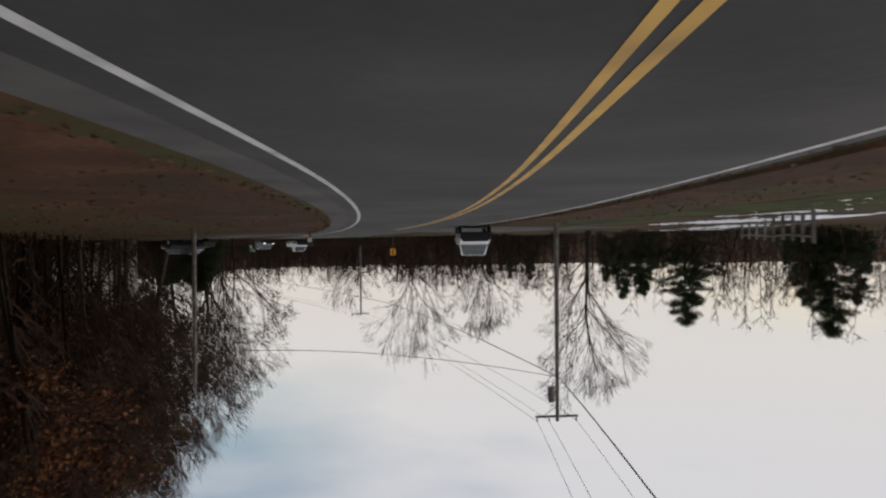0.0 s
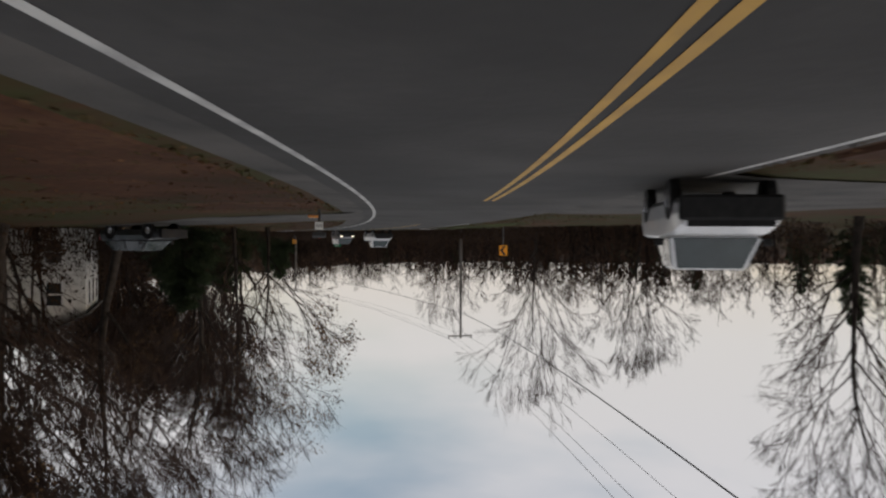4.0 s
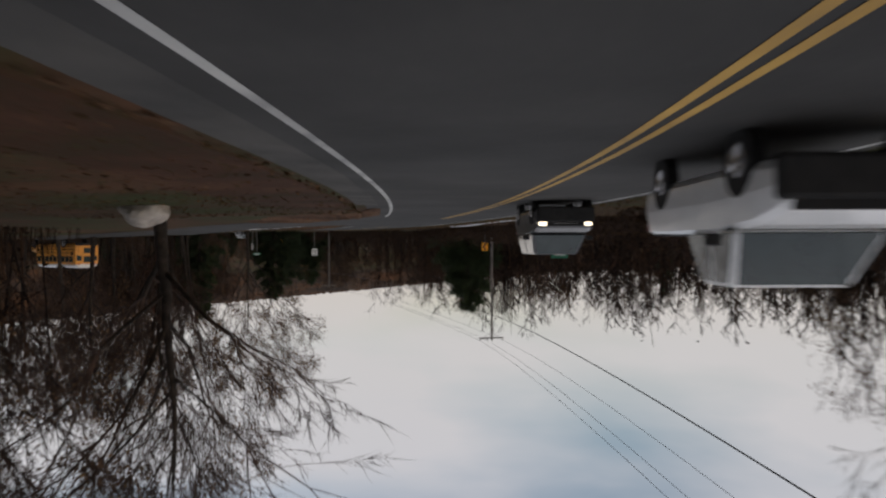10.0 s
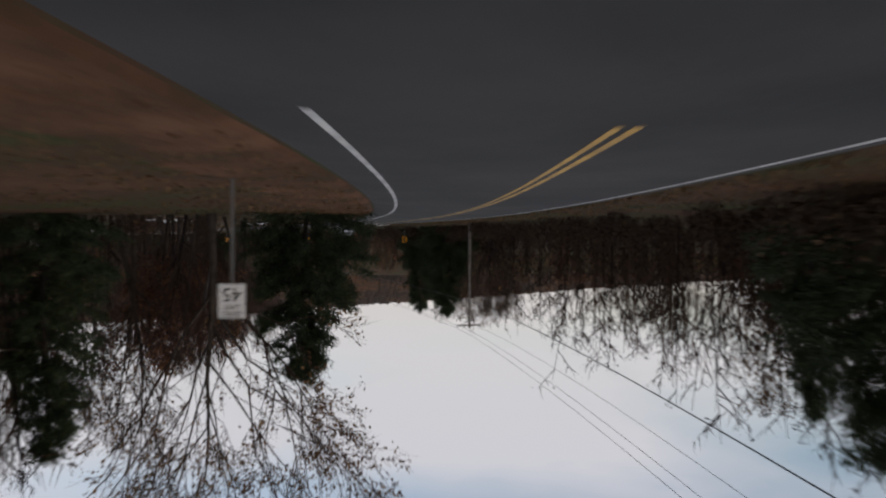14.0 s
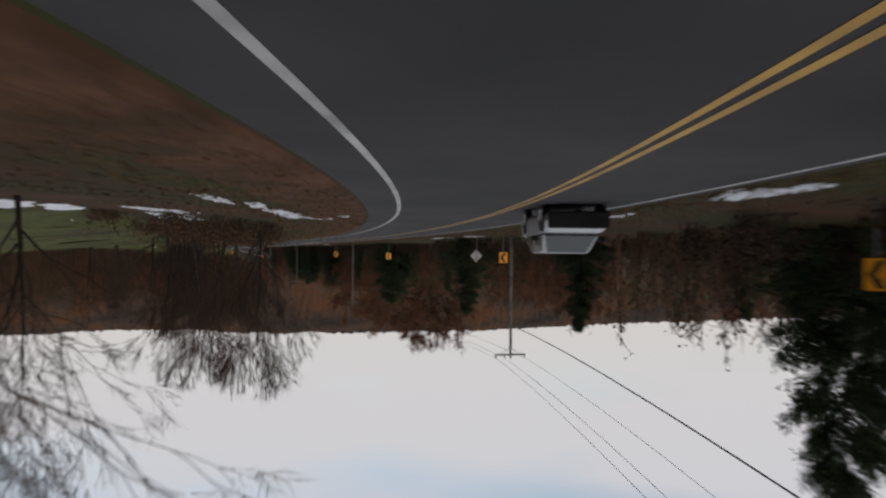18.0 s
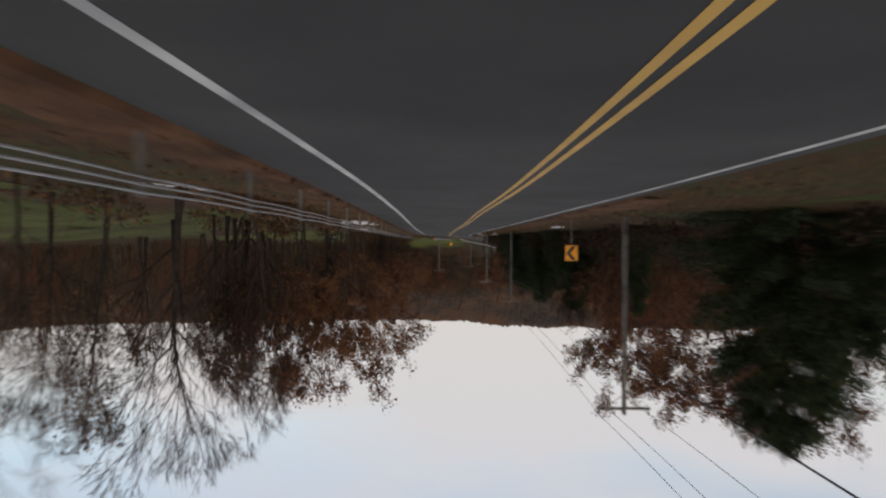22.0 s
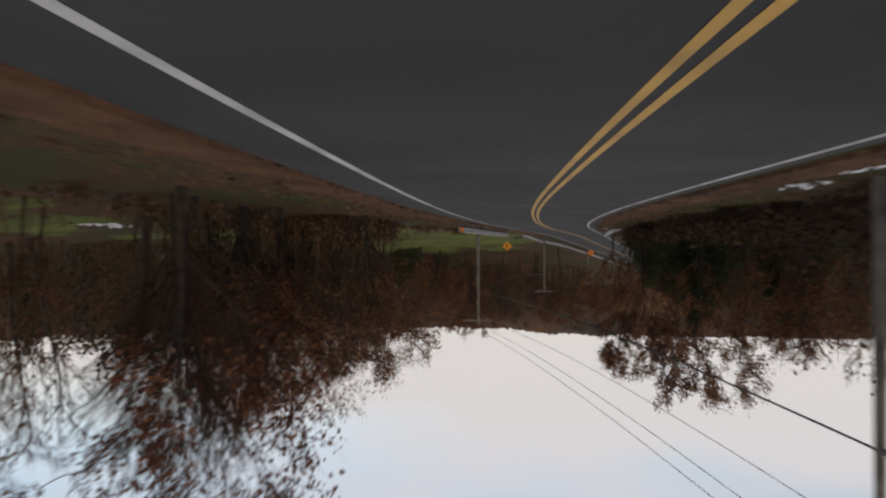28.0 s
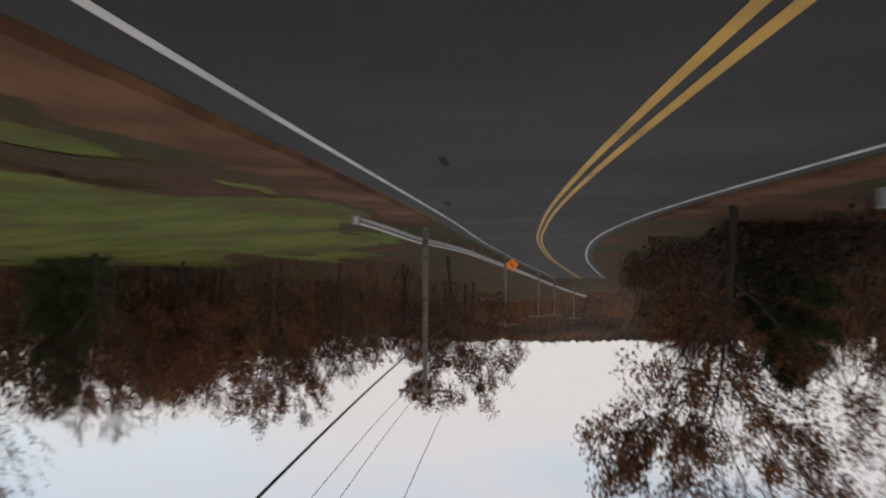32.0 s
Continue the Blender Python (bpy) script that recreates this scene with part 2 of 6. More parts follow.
BUS_YELLOW = material("school_bus_yellow_paint", [(0.62, 0.24, 0.015), (0.72, 0.3, 0.02)], 1.6, 0.4, 0.0, coat=0.3)
SIDING = material("white_clapboard", [(0.5, 0.5, 0.48), (0.62, 0.62, 0.6), (0.68, 0.68, 0.66)], 2.0, 0.8, 0.2, per_object=0.2)
ROOFING = material("grey_shingles", [(0.06, 0.058, 0.056), (0.1, 0.097, 0.093)], 2.0, 0.95, 0.6, fine=14)
PANE = material("dark_window_pane", [(0.02, 0.022, 0.025), (0.035, 0.038, 0.04)], 2.0, 0.1, 0.0)
ROCK = material("pale_boulder", [(0.2, 0.18, 0.16), (0.32, 0.29, 0.26), (0.4, 0.37, 0.33)], 2.0, 0.9, 0.8, fine=12)
MAIL_BLACK = material("black_painted_metal", [(0.012, 0.012, 0.013), (0.025, 0.025, 0.025)], 4.0, 0.5, 0.1)
TUBE_ORANGE = material("orange_plastic", [(0.55, 0.2, 0.03), (0.65, 0.26, 0.04)], 4.0, 0.5, 0.1)
LAMP_RED = material("red_lens", [(0.3, 0.01, 0.01), (0.4, 0.02, 0.015)], 4.0, 0.3, 0.0)


def glowing(name, colour, strength):
    m = bpy.data.materials.new(name)
    m.use_nodes = True
    b = m.node_tree.nodes["Principled BSDF"]
    b.inputs["Base Color"].default_value = (*colour, 1)
    b.inputs["Emission Color"].default_value = (*colour, 1)
    b.inputs["Emission Strength"].default_value = strength
    return m


HEADLIGHT_ON = glowing("lit_headlight", (1.0, 0.85, 0.62), 2.2)
LENS = material("clear_lens", [(0.5, 0.51, 0.52), (0.65, 0.66, 0.67)], 4.0, 0.2, 0.0)


# ---- mesh helpers ----
def part(name, bm, mat, parent=None, label=""):
    """Links a bmesh, or a (verts, faces) pair, as one mesh object under a thing or a part."""
    me = bpy.data.meshes.new(name)
    if isinstance(bm, tuple):
        me.from_pydata([tuple(map(float, v)) for v in bm[0]], [], [tuple(map(int, f)) for f in bm[1]])
    else:
        bmesh.ops.recalc_face_normals(bm, faces=bm.faces)
        bm.to_mesh(me)
        bm.free()
    me.materials.append(mat)
    ob = new(name, me)
    if parent is not None:
        ob.parent = parent
    if label:
        tagged(ob, label)
    return ob


def thing(name, label, category, at=(0, 0, 0), turn=0.0, group="", kind=""):
    """A top-level thing: an empty at its base."""
    ob = new(name)
    ob.empty_display_size = 0.2
    ob.matrix_basis = pose(*at, 0, 0, turn)
    return tagged(ob, label, category, group, kind)


def box(bm, cx, cy, cz, sx, sy, sz, bevel=0.0, m=None):
    g = bmesh.ops.create_cube(bm, size=1.0, matrix=(m or Matrix()) @ Matrix.LocRotScale((cx, cy, cz), None, (sx, sy, sz)))
    if bevel:
        edges = list({e for v in g["verts"] for e in v.link_edges})
        bmesh.ops.bevel(bm, geom=edges, offset=bevel, segments=2, affect="EDGES", profile=0.5)
    return bm


def boxed(*a, **k):
    return box(bmesh.new(), *a, **k)


def rod(bm, a, b, r1, r2=None, seg=10):
    a, b = Vector(a), Vector(b)
    d = b - a
    bmesh.ops.create_cone(bm, cap_ends=True, segments=seg, radius1=r1, radius2=r1 if r2 is None else r2, depth=d.length,
                          matrix=Matrix.Translation((a + b) / 2) @ d.to_track_quat("Z", "Y").to_matrix().to_4x4())
    return bm


def plate(points, thick, m=None):
    """A flat outline in x and z, made thick along y, its face towards -y."""
    bm = bmesh.new()
    f = bm.faces.new([bm.verts.new((x, 0.0, z)) for x, z in points])
    ext = bmesh.ops.extrude_face_region(bm, geom=[f])
    bmesh.ops.translate(bm, verts=[v for v in ext["geom"] if isinstance(v, bmesh.types.BMVert)], vec=(0, thick, 0))
    if m is not None:
        bm.transform(m)
    return bm


def rounded(w, h, r, n=4):
    pts = []
    for cx, cz, a0 in ((w / 2 - r, h / 2 - r, 0), (-w / 2 + r, h / 2 - r, 90), (-w / 2 + r, -h / 2 + r, 180), (w / 2 - r, -h / 2 + r, 270)):
        for i in range(n + 1):
            a = radians(a0 + 90 * i / n)
            pts.append((cx + r * math.cos(a), cz + r * math.sin(a)))
    return pts


# ---- the road's plan: its right edge line, then its height along the way ----
EDGE = [(2.88, -63.91), (2.77, -47.91), (2.66, -31.91), (2.55, -15.91), (2.44, 0.09), (2.33, 16.09), (3.35, 32.05), (5.53, 47.90), (8.65, 63.59),
        (12.73, 79.06), (17.82, 94.22), (24.04, 108.96), (31.20, 123.27), (39.24, 137.10), (48.02, 150.47), (57.44, 163.40), (67.52, 175.82), (78.28,
        187.66), (89.71, 198.85), (101.89, 209.22), (114.84, 218.61), (128.47, 226.99), (142.67, 234.36), (157.30, 240.84), (172.29, 246.42), (187.59,
        251.07), (203.15, 254.79), (218.82, 258.02), (234.52, 261.12), (250.22, 264.21), (265.91, 267.35), (281.58, 270.58), (297.24, 273.85),
        (312.88, 277.23), (328.43, 280.98), (343.85, 285.25), (359.11, 290.07), (374.15, 295.53)]
BEYOND = [(389.87, 301.89), (404.58, 308.19), (419.18, 314.78), (433.52, 322.01), (447.64, 329.80), (461.47, 338.33), (475.06, 347.42), (488.44,
        357.06), (506.58, 370.98), (530.73, 391.39)]
RISE = [(-64, -1.42), (0, -1.26), (16, -1.2), (32, -1.08), (48, -1.05), (64, -0.978), (80, -0.877), (96, -0.785), (112, -0.778), (128, -0.846), (144,
        -1.02), (160, -1.17), (176, -1.21), (192, -1.31), (208, -1.48), (224, -1.65), (240, -1.84), (256, -2.06), (272, -2.26), (288, -2.4), (304,
        -2.48), (320, -2.48), (336, -2.47), (352, -2.47), (368, -2.46), (384, -2.43), (400, -2.43), (416, -2.44), (432, -2.45), (448, -2.48), (464,
        -2.5), (480, -2.52), (496, -2.57), (512, -2.57), (528, -2.52), (552, -2.45), (572, -2), (606, 0), (630, 2), (660, 5.6), (700, 10), (740, 13)]
LANE, YELLOW, FAR_LANE = 3.42, 0.34, 3.02
WIDTH = LANE + YELLOW + FAR_LANE


def spline(points, step=2.0):
    """Points at even steps along a smooth curve through the plan."""
    p = np.array(points, float)
    p = np.vstack([2 * p[0] - p[1], p, 2 * p[-1] - p[-2]])
    out = []
    for i in range(1, len(p) - 2):
        for u in np.linspace(0, 1, 16, endpoint=False):
            a, b, c, d = p[i - 1:i + 3]
            out.append(0.5 * (2 * b + (c - a) * u + (2 * a - 5 * b + 4 * c - d) * u * u + (3 * b - a - 3 * c + d) * u ** 3))
    out.append(p[-2])
    out = np.array(out)
    s = np.r_[0, np.cumsum(np.linalg.norm(np.diff(out, axis=0), axis=1))]
    at = np.arange(0, s[-1], step)
    return at, np.stack([np.interp(at, s, out[:, 0]), np.interp(at, s, out[:, 1])], 1)


ROAD_S, ROAD_XY = spline(EDGE + BEYOND)
ROAD_S = ROAD_S - 64.0
ROAD_T = np.gradient(ROAD_XY, axis=0)
ROAD_T /= np.linalg.norm(ROAD_T, axis=1)[:, None]
ROAD_R = np.stack([ROAD_T[:, 1], -ROAD_T[:, 0]], 1)


def road_z(s):
    k = np.array(RISE, float)
    fine = np.arange(-70, 745, 5.0)
    z = np.interp(fine, k[:, 0], k[:, 1])
    z = np.convolve(np.pad(z, 4, mode="edge"), np.ones(9) / 9, "valid")
    return np.interp(s, fine, z)


def on_road(s, off):
    """The plan point beside the road: s metres along it, off metres to the right of its right edge line."""
    s, off = np.asarray(s, float), np.asarray(off, float)
    x = np.interp(s, ROAD_S, ROAD_XY[:, 0]) + off * np.interp(s, ROAD_S, ROAD_R[:, 0])
    y = np.interp(s, ROAD_S, ROAD_XY[:, 1]) + off * np.interp(s, ROAD_S, ROAD_R[:, 1])
    return x, y


# where the painted lines and the asphalt's right border really run: along the way, edge line, centre line, far line, border
LINES = np.array([(-64, -0.1, -3.62, -7.1, 1.1), (16, -0.1, -3.62, -7.08, 1.1), (34, 0.0, -3.75, -7.3, 1.1), (65, -0.15, -3.75, -7.2, 1.1), (80, -0.1, -3.75, -7.0, 1.1),
                  (103, 0.03, -3.8, -7.1, 1.1), (117, 0.03, -3.88, -7.25, 1.1), (150, -0.05, -3.6, -7.0, 1.1), (190, 0.1, -3.27, -6.8, 1.1), (247, 0.1, -3.37, -6.8, 1.2),
                  (287, -0.2, -3.62, -6.67, 1.05), (329, 0.08, -3.4, -6.4, 0.95), (350, 0.02, -3.3, -6.38, 1.35), (370, -0.04, -3.23, -6.4, 1.45)])
LINES = np.vstack([LINES, [(390, 0.0, -3.5, -6.6, 1.45), (447, 0.12, -3.53, -6.9, 1.5), (485, 0.27, -3.35, -6.5, 1.5), (510, 0.22, -3.33, -6.5, 1.1), (540, 0.18, -3.33, -6.6, 0.85),
                           (565, 0.1, -3.5, -6.7, 0.9), (740, 0.1, -3.5, -6.7, 0.9)]])


def lane_off(s, off):
    """The true offset of a nominal one: the lanes widen and narrow along the way."""
    s, off = np.broadcast_arrays(np.asarray(s, float), np.asarray(off, float))
    edge, mid, far, border = (np.interp(s, LINES[:, 0], LINES[:, k]) for k in (1, 2, 3, 4))
    stops = [np.full(s.shape, -14.0), far - 0.6, far, mid, edge, border, np.full(s.shape, 7.0)]
    nominal = (-14.0, -WIDTH - 0.45, -WIDTH, -LANE - YELLOW / 2, 0.0, 1.0, 7.0)
    out = off.astype(float)
    for k in range(6):
        u = (off - nominal[k]) / (nominal[k + 1] - nominal[k])
        out = np.where((u >= 0) & (u <= 1), stops[k] + (stops[k + 1] - stops[k]) * u, out)
    return out


def heading(s):
    """Degrees by which the road's way is turned from +y to the left."""
    return math.degrees(math.atan2(-np.interp(s, ROAD_S, ROAD_T[:, 0]), np.interp(s, ROAD_S, ROAD_T[:, 1])))


def nearest(x, y):
    """Distance along the road and offset to the right of its edge line, for arrays of places."""
    x, y = np.atleast_1d(x).astype(float), np.atleast_1d(y).astype(float)
    s, off = np.empty(len(x)), np.empty(len(x))
    for a in range(0, len(x), 4000):
        dx, dy = x[a:a + 4000, None] - ROAD_XY[None, :, 0], y[a:a + 4000, None] - ROAD_XY[None, :, 1]
        i = (dx * dx + dy * dy).argmin(1)
        j = np.arange(len(i))
        along = dx[j, i] * ROAD_T[i, 0] + dy[j, i] * ROAD_T[i, 1]
        s[a:a + 4000] = ROAD_S[i] + along
        off[a:a + 4000] = dx[j, i] * ROAD_R[i, 0] + dy[j, i] * ROAD_R[i, 1]
    return s, off


# how far the ground lies above the road at 6, 15, 40 and 120 m from it: along the way, right then left
BANK_R = [(-60, 0.2, 0.8, 1.6, 3), (0, 0.2, 0.9, 1.8, 3), (60, 0.1, 0.5, 1.2, 3), (110, 0.1, 0.4, 0.8, 3), (150, 0.0, 0.3, 0.6, 3), (190, 0.2, 0.8, 1.5, 3),
          (240, 0.0, -0.4, 1.0, 5), (305, -0.5, -1.0, 2.2, 9), (350, -0.6, -1.0, 1.8, 7), (430, -0.4, -0.6, 1.8, 7), (480, -0.4, -0.4, 1.6, 7),
          (540, -0.3, 0.4, 2.2, 9), (600, 0.0, 0.6, 2.5, 9), (660, 0.2, 1.5, 3.5, 10)]
BANK_L = [(-60, 0.0, -0.2, -0.5, -1), (60, 0.0, -0.2, -0.4, 0), (150, -0.1, -0.3, 0.0, 2), (240, 0.1, 0.4, 1.0, 4), (330, 0.2, 0.6, 1.5, 5),
          (430, 0.0, 0.0, 0.6, 4), (500, 0.0, 0.2, 1.2, 5), (640, 0.3, 1.5, 4.0, 10)]


def ground_z(x, y):
    """Height of the ground for arrays of places."""
    x, y = np.atleast_1d(x).astype(float), np.atleast_1d(y).astype(float)
    s, off = nearest(x, y)
    base = road_z(np.clip(s, -64, 700))
    out = np.zeros(len(x))
    for bank, d in ((BANK_R, off - 1.0), (BANK_L, -off - WIDTH - 0.5)):
        b = np.array(bank, float)
        d0 = np.clip(d, 0, 120)
        cols = [np.interp(s, b[:, 0], b[:, k]) for k in (1, 2, 3, 4)]
        h = np.where(d0 < 6, cols[0] * (d0 / 6) ** 1.5, np.where(d0 < 15, cols[0] + (cols[1] - cols[0]) * (d0 - 6) / 9,
                     np.where(d0 < 40, cols[1] + (cols[2] - cols[1]) * (d0 - 15) / 25, cols[2] + (cols[3] - cols[2]) * (d0 - 40) / 80)))
        out = np.where(d > 0, h, out)
    dist = np.maximum(off - 1.0, -off - WIDTH - 0.5)
    bumps = np.array([noise.noise((a * 0.11, b * 0.11, 0.3)) * 0.16 + noise.noise((a * 0.4, b * 0.4, 4.0)) * 0.05 for a, b in zip(x, y)])
    return base + out + bumps * np.clip(dist / 4.0, 0, 1)


def gz(x, y):
    return float(ground_z([x], [y])[0])


def strip(name, s0, s1, offs, zs, mat, step=2.0, kind="structure", label="", category="", wave=0.0):
    """A ribbon that follows the road, with the given cross-section."""
    s = np.arange(s0, s1 + 0.01, step)
    verts, faces, w = [], [], len(offs)
    for i, a in enumerate(s):
        for o, dz in zip(offs, zs):
            o2 = o + wave * noise.noise((a * 0.35, o * 3.0, 1.0))
            x, y = on_road(a, lane_off(a, o2))
            verts.append((float(x), float(y), float(road_z(a)) + dz))
    for i in range(len(s) - 1):
        for j in range(w - 1):
            a = i * w + j
            faces.append((a, a + 1, a + w + 1, a + w))
    ob = part(name, (verts, faces), mat)
    for p in ob.data.polygons:
        p.use_smooth = True
    return tagged(ob, label, category, kind=kind)


# ---- the road ----
for s0, s1, mat, label in ((-64, 141, OLD_ASPHALT, "worn mid-grey asphalt two-lane road with double yellow centre line"),
                           (141, 641, ASPHALT, "newer dark grey asphalt two-lane road with double yellow centre line")):
    strip("road", s0, s1, [1.0, 0.4, -WIDTH / 4, -WIDTH / 2, -WIDTH * 3 / 4, -WIDTH - 0.25, -WIDTH - 0.45], [-0.06, 0.0, 0.0275, 0.05, 0.0275, 0.0, -0.06], mat, step=2.5 if s0 < 0 else 2.0, label=label, category="road")
strip("paved_shoulder", -64, 136, [0.34, 0.44, 1.25], [-0.012, 0.003, -0.03], SHOULDER, label="narrow paved shoulder of worn asphalt", category="shoulder", wave=0.12)


def crown(o):
    return float(np.interp(o, [-WIDTH - 0.25, -WIDTH / 2, 0.4], [0.0, 0.05, 0.0])) + 0.006


def line(name, s0, s1, off, width, mat, label):
    strip(name, s0, s1, [off - width / 2, off + width / 2], [crown(off - width / 2), crown(off + width / 2)], mat, label=label, category="road marking")


for s0, s1 in ((-64, 153), (184, 640)):
    line("edge_line", s0, s1, 0.0, 0.115, LINE_WHITE, "solid white painted edge line, slightly worn")
for s0, s1 in ((-64, 48), (85, 640)):
    line("far_edge_line", s0, s1, -WIDTH, 0.11, LINE_WHITE, "thin solid white painted edge line beside the verge")
for s0, s1 in ((-64, 57), (86, 155), (185, 640)):
    for off in (-LANE - 0.06, -LANE - YELLOW + 0.06):
        line("centre_line", s0, s1, off, 0.108, LINE_YELLOW, "solid yellow painted centre line, one of a pair")

def off_paving(s, o):
    """Which places lie clear of the side road, the driveway and the lane."""
    return ~(((s > 145) & (s < 182) & (o > 0)) | ((s > 65) & (s < 80) & (o > 0) & (o < 15)) | ((s > 46) & (s < 67) & (o < -WIDTH) & (o > -26)))


# ---- the ground: fine beside the road, wide out to the horizon, one sheet ----
def build_ground():
    verts, faces = [], []
    s = np.arange(-64, 660.1, 2.0)
    for offs in ([0.9, 1.6, 2.4, 3.4, 4.6, 6, 8, 10.5, 13.5, 17, 21, 26, 32], [-WIDTH - 0.4, -WIDTH - 1.1, -WIDTH - 2, -WIDTH - 3, -WIDTH - 4.3, -WIDTH - 6,
                                                                               -WIDTH - 8, -WIDTH - 10.5, -WIDTH - 14, -WIDTH - 19, -WIDTH - 25, -WIDTH - 32]):
        S, Of = np.meshgrid(s, offs, indexing="ij")
        x, y = on_road(S.ravel(), lane_off(S.ravel(), Of.ravel()))
        z = ground_z(x, y)
        near = np.abs(Of.ravel() - offs[0]) < 0.05
        z = np.where(near, z - 0.05, z + 0.015)
        start = 1.5 + np.interp(Of, [0, 0.8, 1.3, 2, 3.2, 5.3, 8.1], [147, 149.6, 151.8, 154.4, 157.1, 159.2, 161])
        z = np.where(((S > start) & (S < 175) & (Of > 0) & (Of < 9)).ravel(), z - 0.1, z)
        base, w = len(verts), len(offs)
        verts += list(zip(x, y, z))
        for i in range(len(s) - 1):
            for j in range(w - 1):
                a = base + i * w + j
                faces.append((a, a + 1, a + w + 1, a + w))
    gx, gy = np.arange(-260, 761, 10.0), np.arange(-260, 721, 10.0)
    X, Y = np.meshgrid(gx, gy, indexing="ij")
    z = ground_z(X.ravel(), Y.ravel())
    sn, off = nearest(X.ravel(), Y.ravel())
    dist = np.maximum(off - 1.0, -off - WIDTH - 0.5)
    z = np.where((dist < 27), z - 1.2, z)
    base, w = len(verts), len(gy)
    verts += list(zip(X.ravel(), Y.ravel(), z))
    for i in range(len(gx) - 1):
        for j in range(w - 1):
            a = base + i * w + j
            faces.append((a, a + 1, a + w + 1, a + w))
    # out to the horizon
    base = len(verts)
    inner = [(-255, -255), (755, -255), (755, 715), (-255, 715)]
    outer = [(-4000, -4000), (4500, -4000), (4500, 4500), (-4000, 4500)]
    verts += [(x, y, -3.5) for x, y in inner] + [(x, y, 4.0) for x, y in outer]
    faces += [(base + i, base + (i + 1) % 4, base + 4 + (i + 1) % 4, base + 4 + i) for i in range(4)]
    ob = part("ground", (verts, faces), GROUND)
    for p in ob.data.polygons:
        p.use_smooth = True
    return tagged(ob, "brown and dull green grass ground with fallen leaves", "ground", kind="structure")


ground = build_ground()


# ---- trees ----
def tubes(paths, sides):
    """Tapered tubes along paths of (point, radius), as verts and faces."""
    verts, faces = [], []
    for pts, rad in paths:
        pts = np.asarray(pts, float)
        d = np.gradient(pts, axis=0)
        d /= np.linalg.norm(d, axis=1)[:, None] + 1e-9
        ref = np.where(np.abs(d[:, 2:3]) > 0.9, np.array([[1.0, 0, 0]]), np.array([[0, 0, 1.0]]))
        u = np.cross(d, ref)
        u /= np.linalg.norm(u, axis=1)[:, None] + 1e-9
        v = np.cross(d, u)
        base = len(verts)
        for k in range(len(pts)):
            for a in range(sides):
                t = 2 * math.pi * a / sides
                verts.append(pts[k] + rad[k] * (math.cos(t) * u[k] + math.sin(t) * v[k]))
        for k in range(len(pts) - 1):
            for a in range(sides):
                b = base + k * sides
                faces.append((b + a, b + (a + 1) % sides, b + sides + (a + 1) % sides, b + sides + a))
    return verts, faces


def spikes(starts, ends, radii):
    """Fine twigs: three-sided cones, all at once."""
    a, b, r = np.asarray(starts, float), np.asarray(ends, float), np.asarray(radii, float)
    d = b - a
    d /= np.linalg.norm(d, axis=1)[:, None] + 1e-9
    u = np.cross(d, np.where(np.abs(d[:, 2:3]) > 0.9, np.array([[1.0, 0, 0]]), np.array([[0, 0, 1.0]])))
    u /= np.linalg.norm(u, axis=1)[:, None] + 1e-9
    v = np.cross(d, u)
    ring = [a + r[:, None] * (math.cos(t) * u + math.sin(t) * v) for t in (0.0, 2.094, 4.189)]
    verts = np.stack([*ring, b], 1).reshape(-1, 3)
    k = np.arange(len(a))[:, None] * 4
    faces = np.concatenate([k + np.array([[i, (i + 1) % 3, 3]]) for i in range(3)])
    return list(verts), [tuple(f) for f in faces.tolist()]


def grow(rng, start, way, length, r0, r1, n, wander, lift):
    """A wandering branch: points and radii."""
    pts, d = [np.array(start, float)], np.array(way, float)
    for i in range(n):
        d = d + rng.normal(0, wander, 3) + np.array([0, 0, lift])
        d /= np.linalg.norm(d)
        pts.append(pts[-1] + d * length / n)
    return np.array(pts), np.linspace(r0, r1, n + 1)


def joined(*meshes):
    verts, faces = [], []
    for v, f in meshes:
        b = len(verts)
        verts += list(v)
        faces += [tuple(i + b for i in q) for q in f]
    return verts, faces


def leaves_at(rng, places, size, stretch=1.6, flat=1.0):
    """Small folded leaves, each two triangles on its own."""
    verts, faces = [], []
    for p in places:
        a, b = rng.normal(0, 1, 3) * (1, 1, flat), rng.normal(0, 1, 3) * (1, 1, flat)
        a /= np.linalg.norm(a)
        b -= a * (a @ b)
        b /= np.linalg.norm(b) + 1e-9
        s = size * rng.uniform(0.6, 1.3)
        c = np.cross(a, b)
        k = len(verts)
        verts += [p - a * s * stretch / 2, p + b * s / 2 + c * s * 0.2, p + a * s * stretch / 2, p - b * s / 2 + c * s * 0.2]
        faces += [(k, k + 1, k + 2), (k, k + 2, k + 3)]
    return verts, faces


def turned(rng, d, angle):
    """A direction that leaves d by an angle, to a random side."""
    side = rng.normal(0, 1, 3)
    side -= d * (side @ d)
    side /= np.linalg.norm(side) + 1e-9
    return d * math.cos(angle) + side * math.sin(angle)


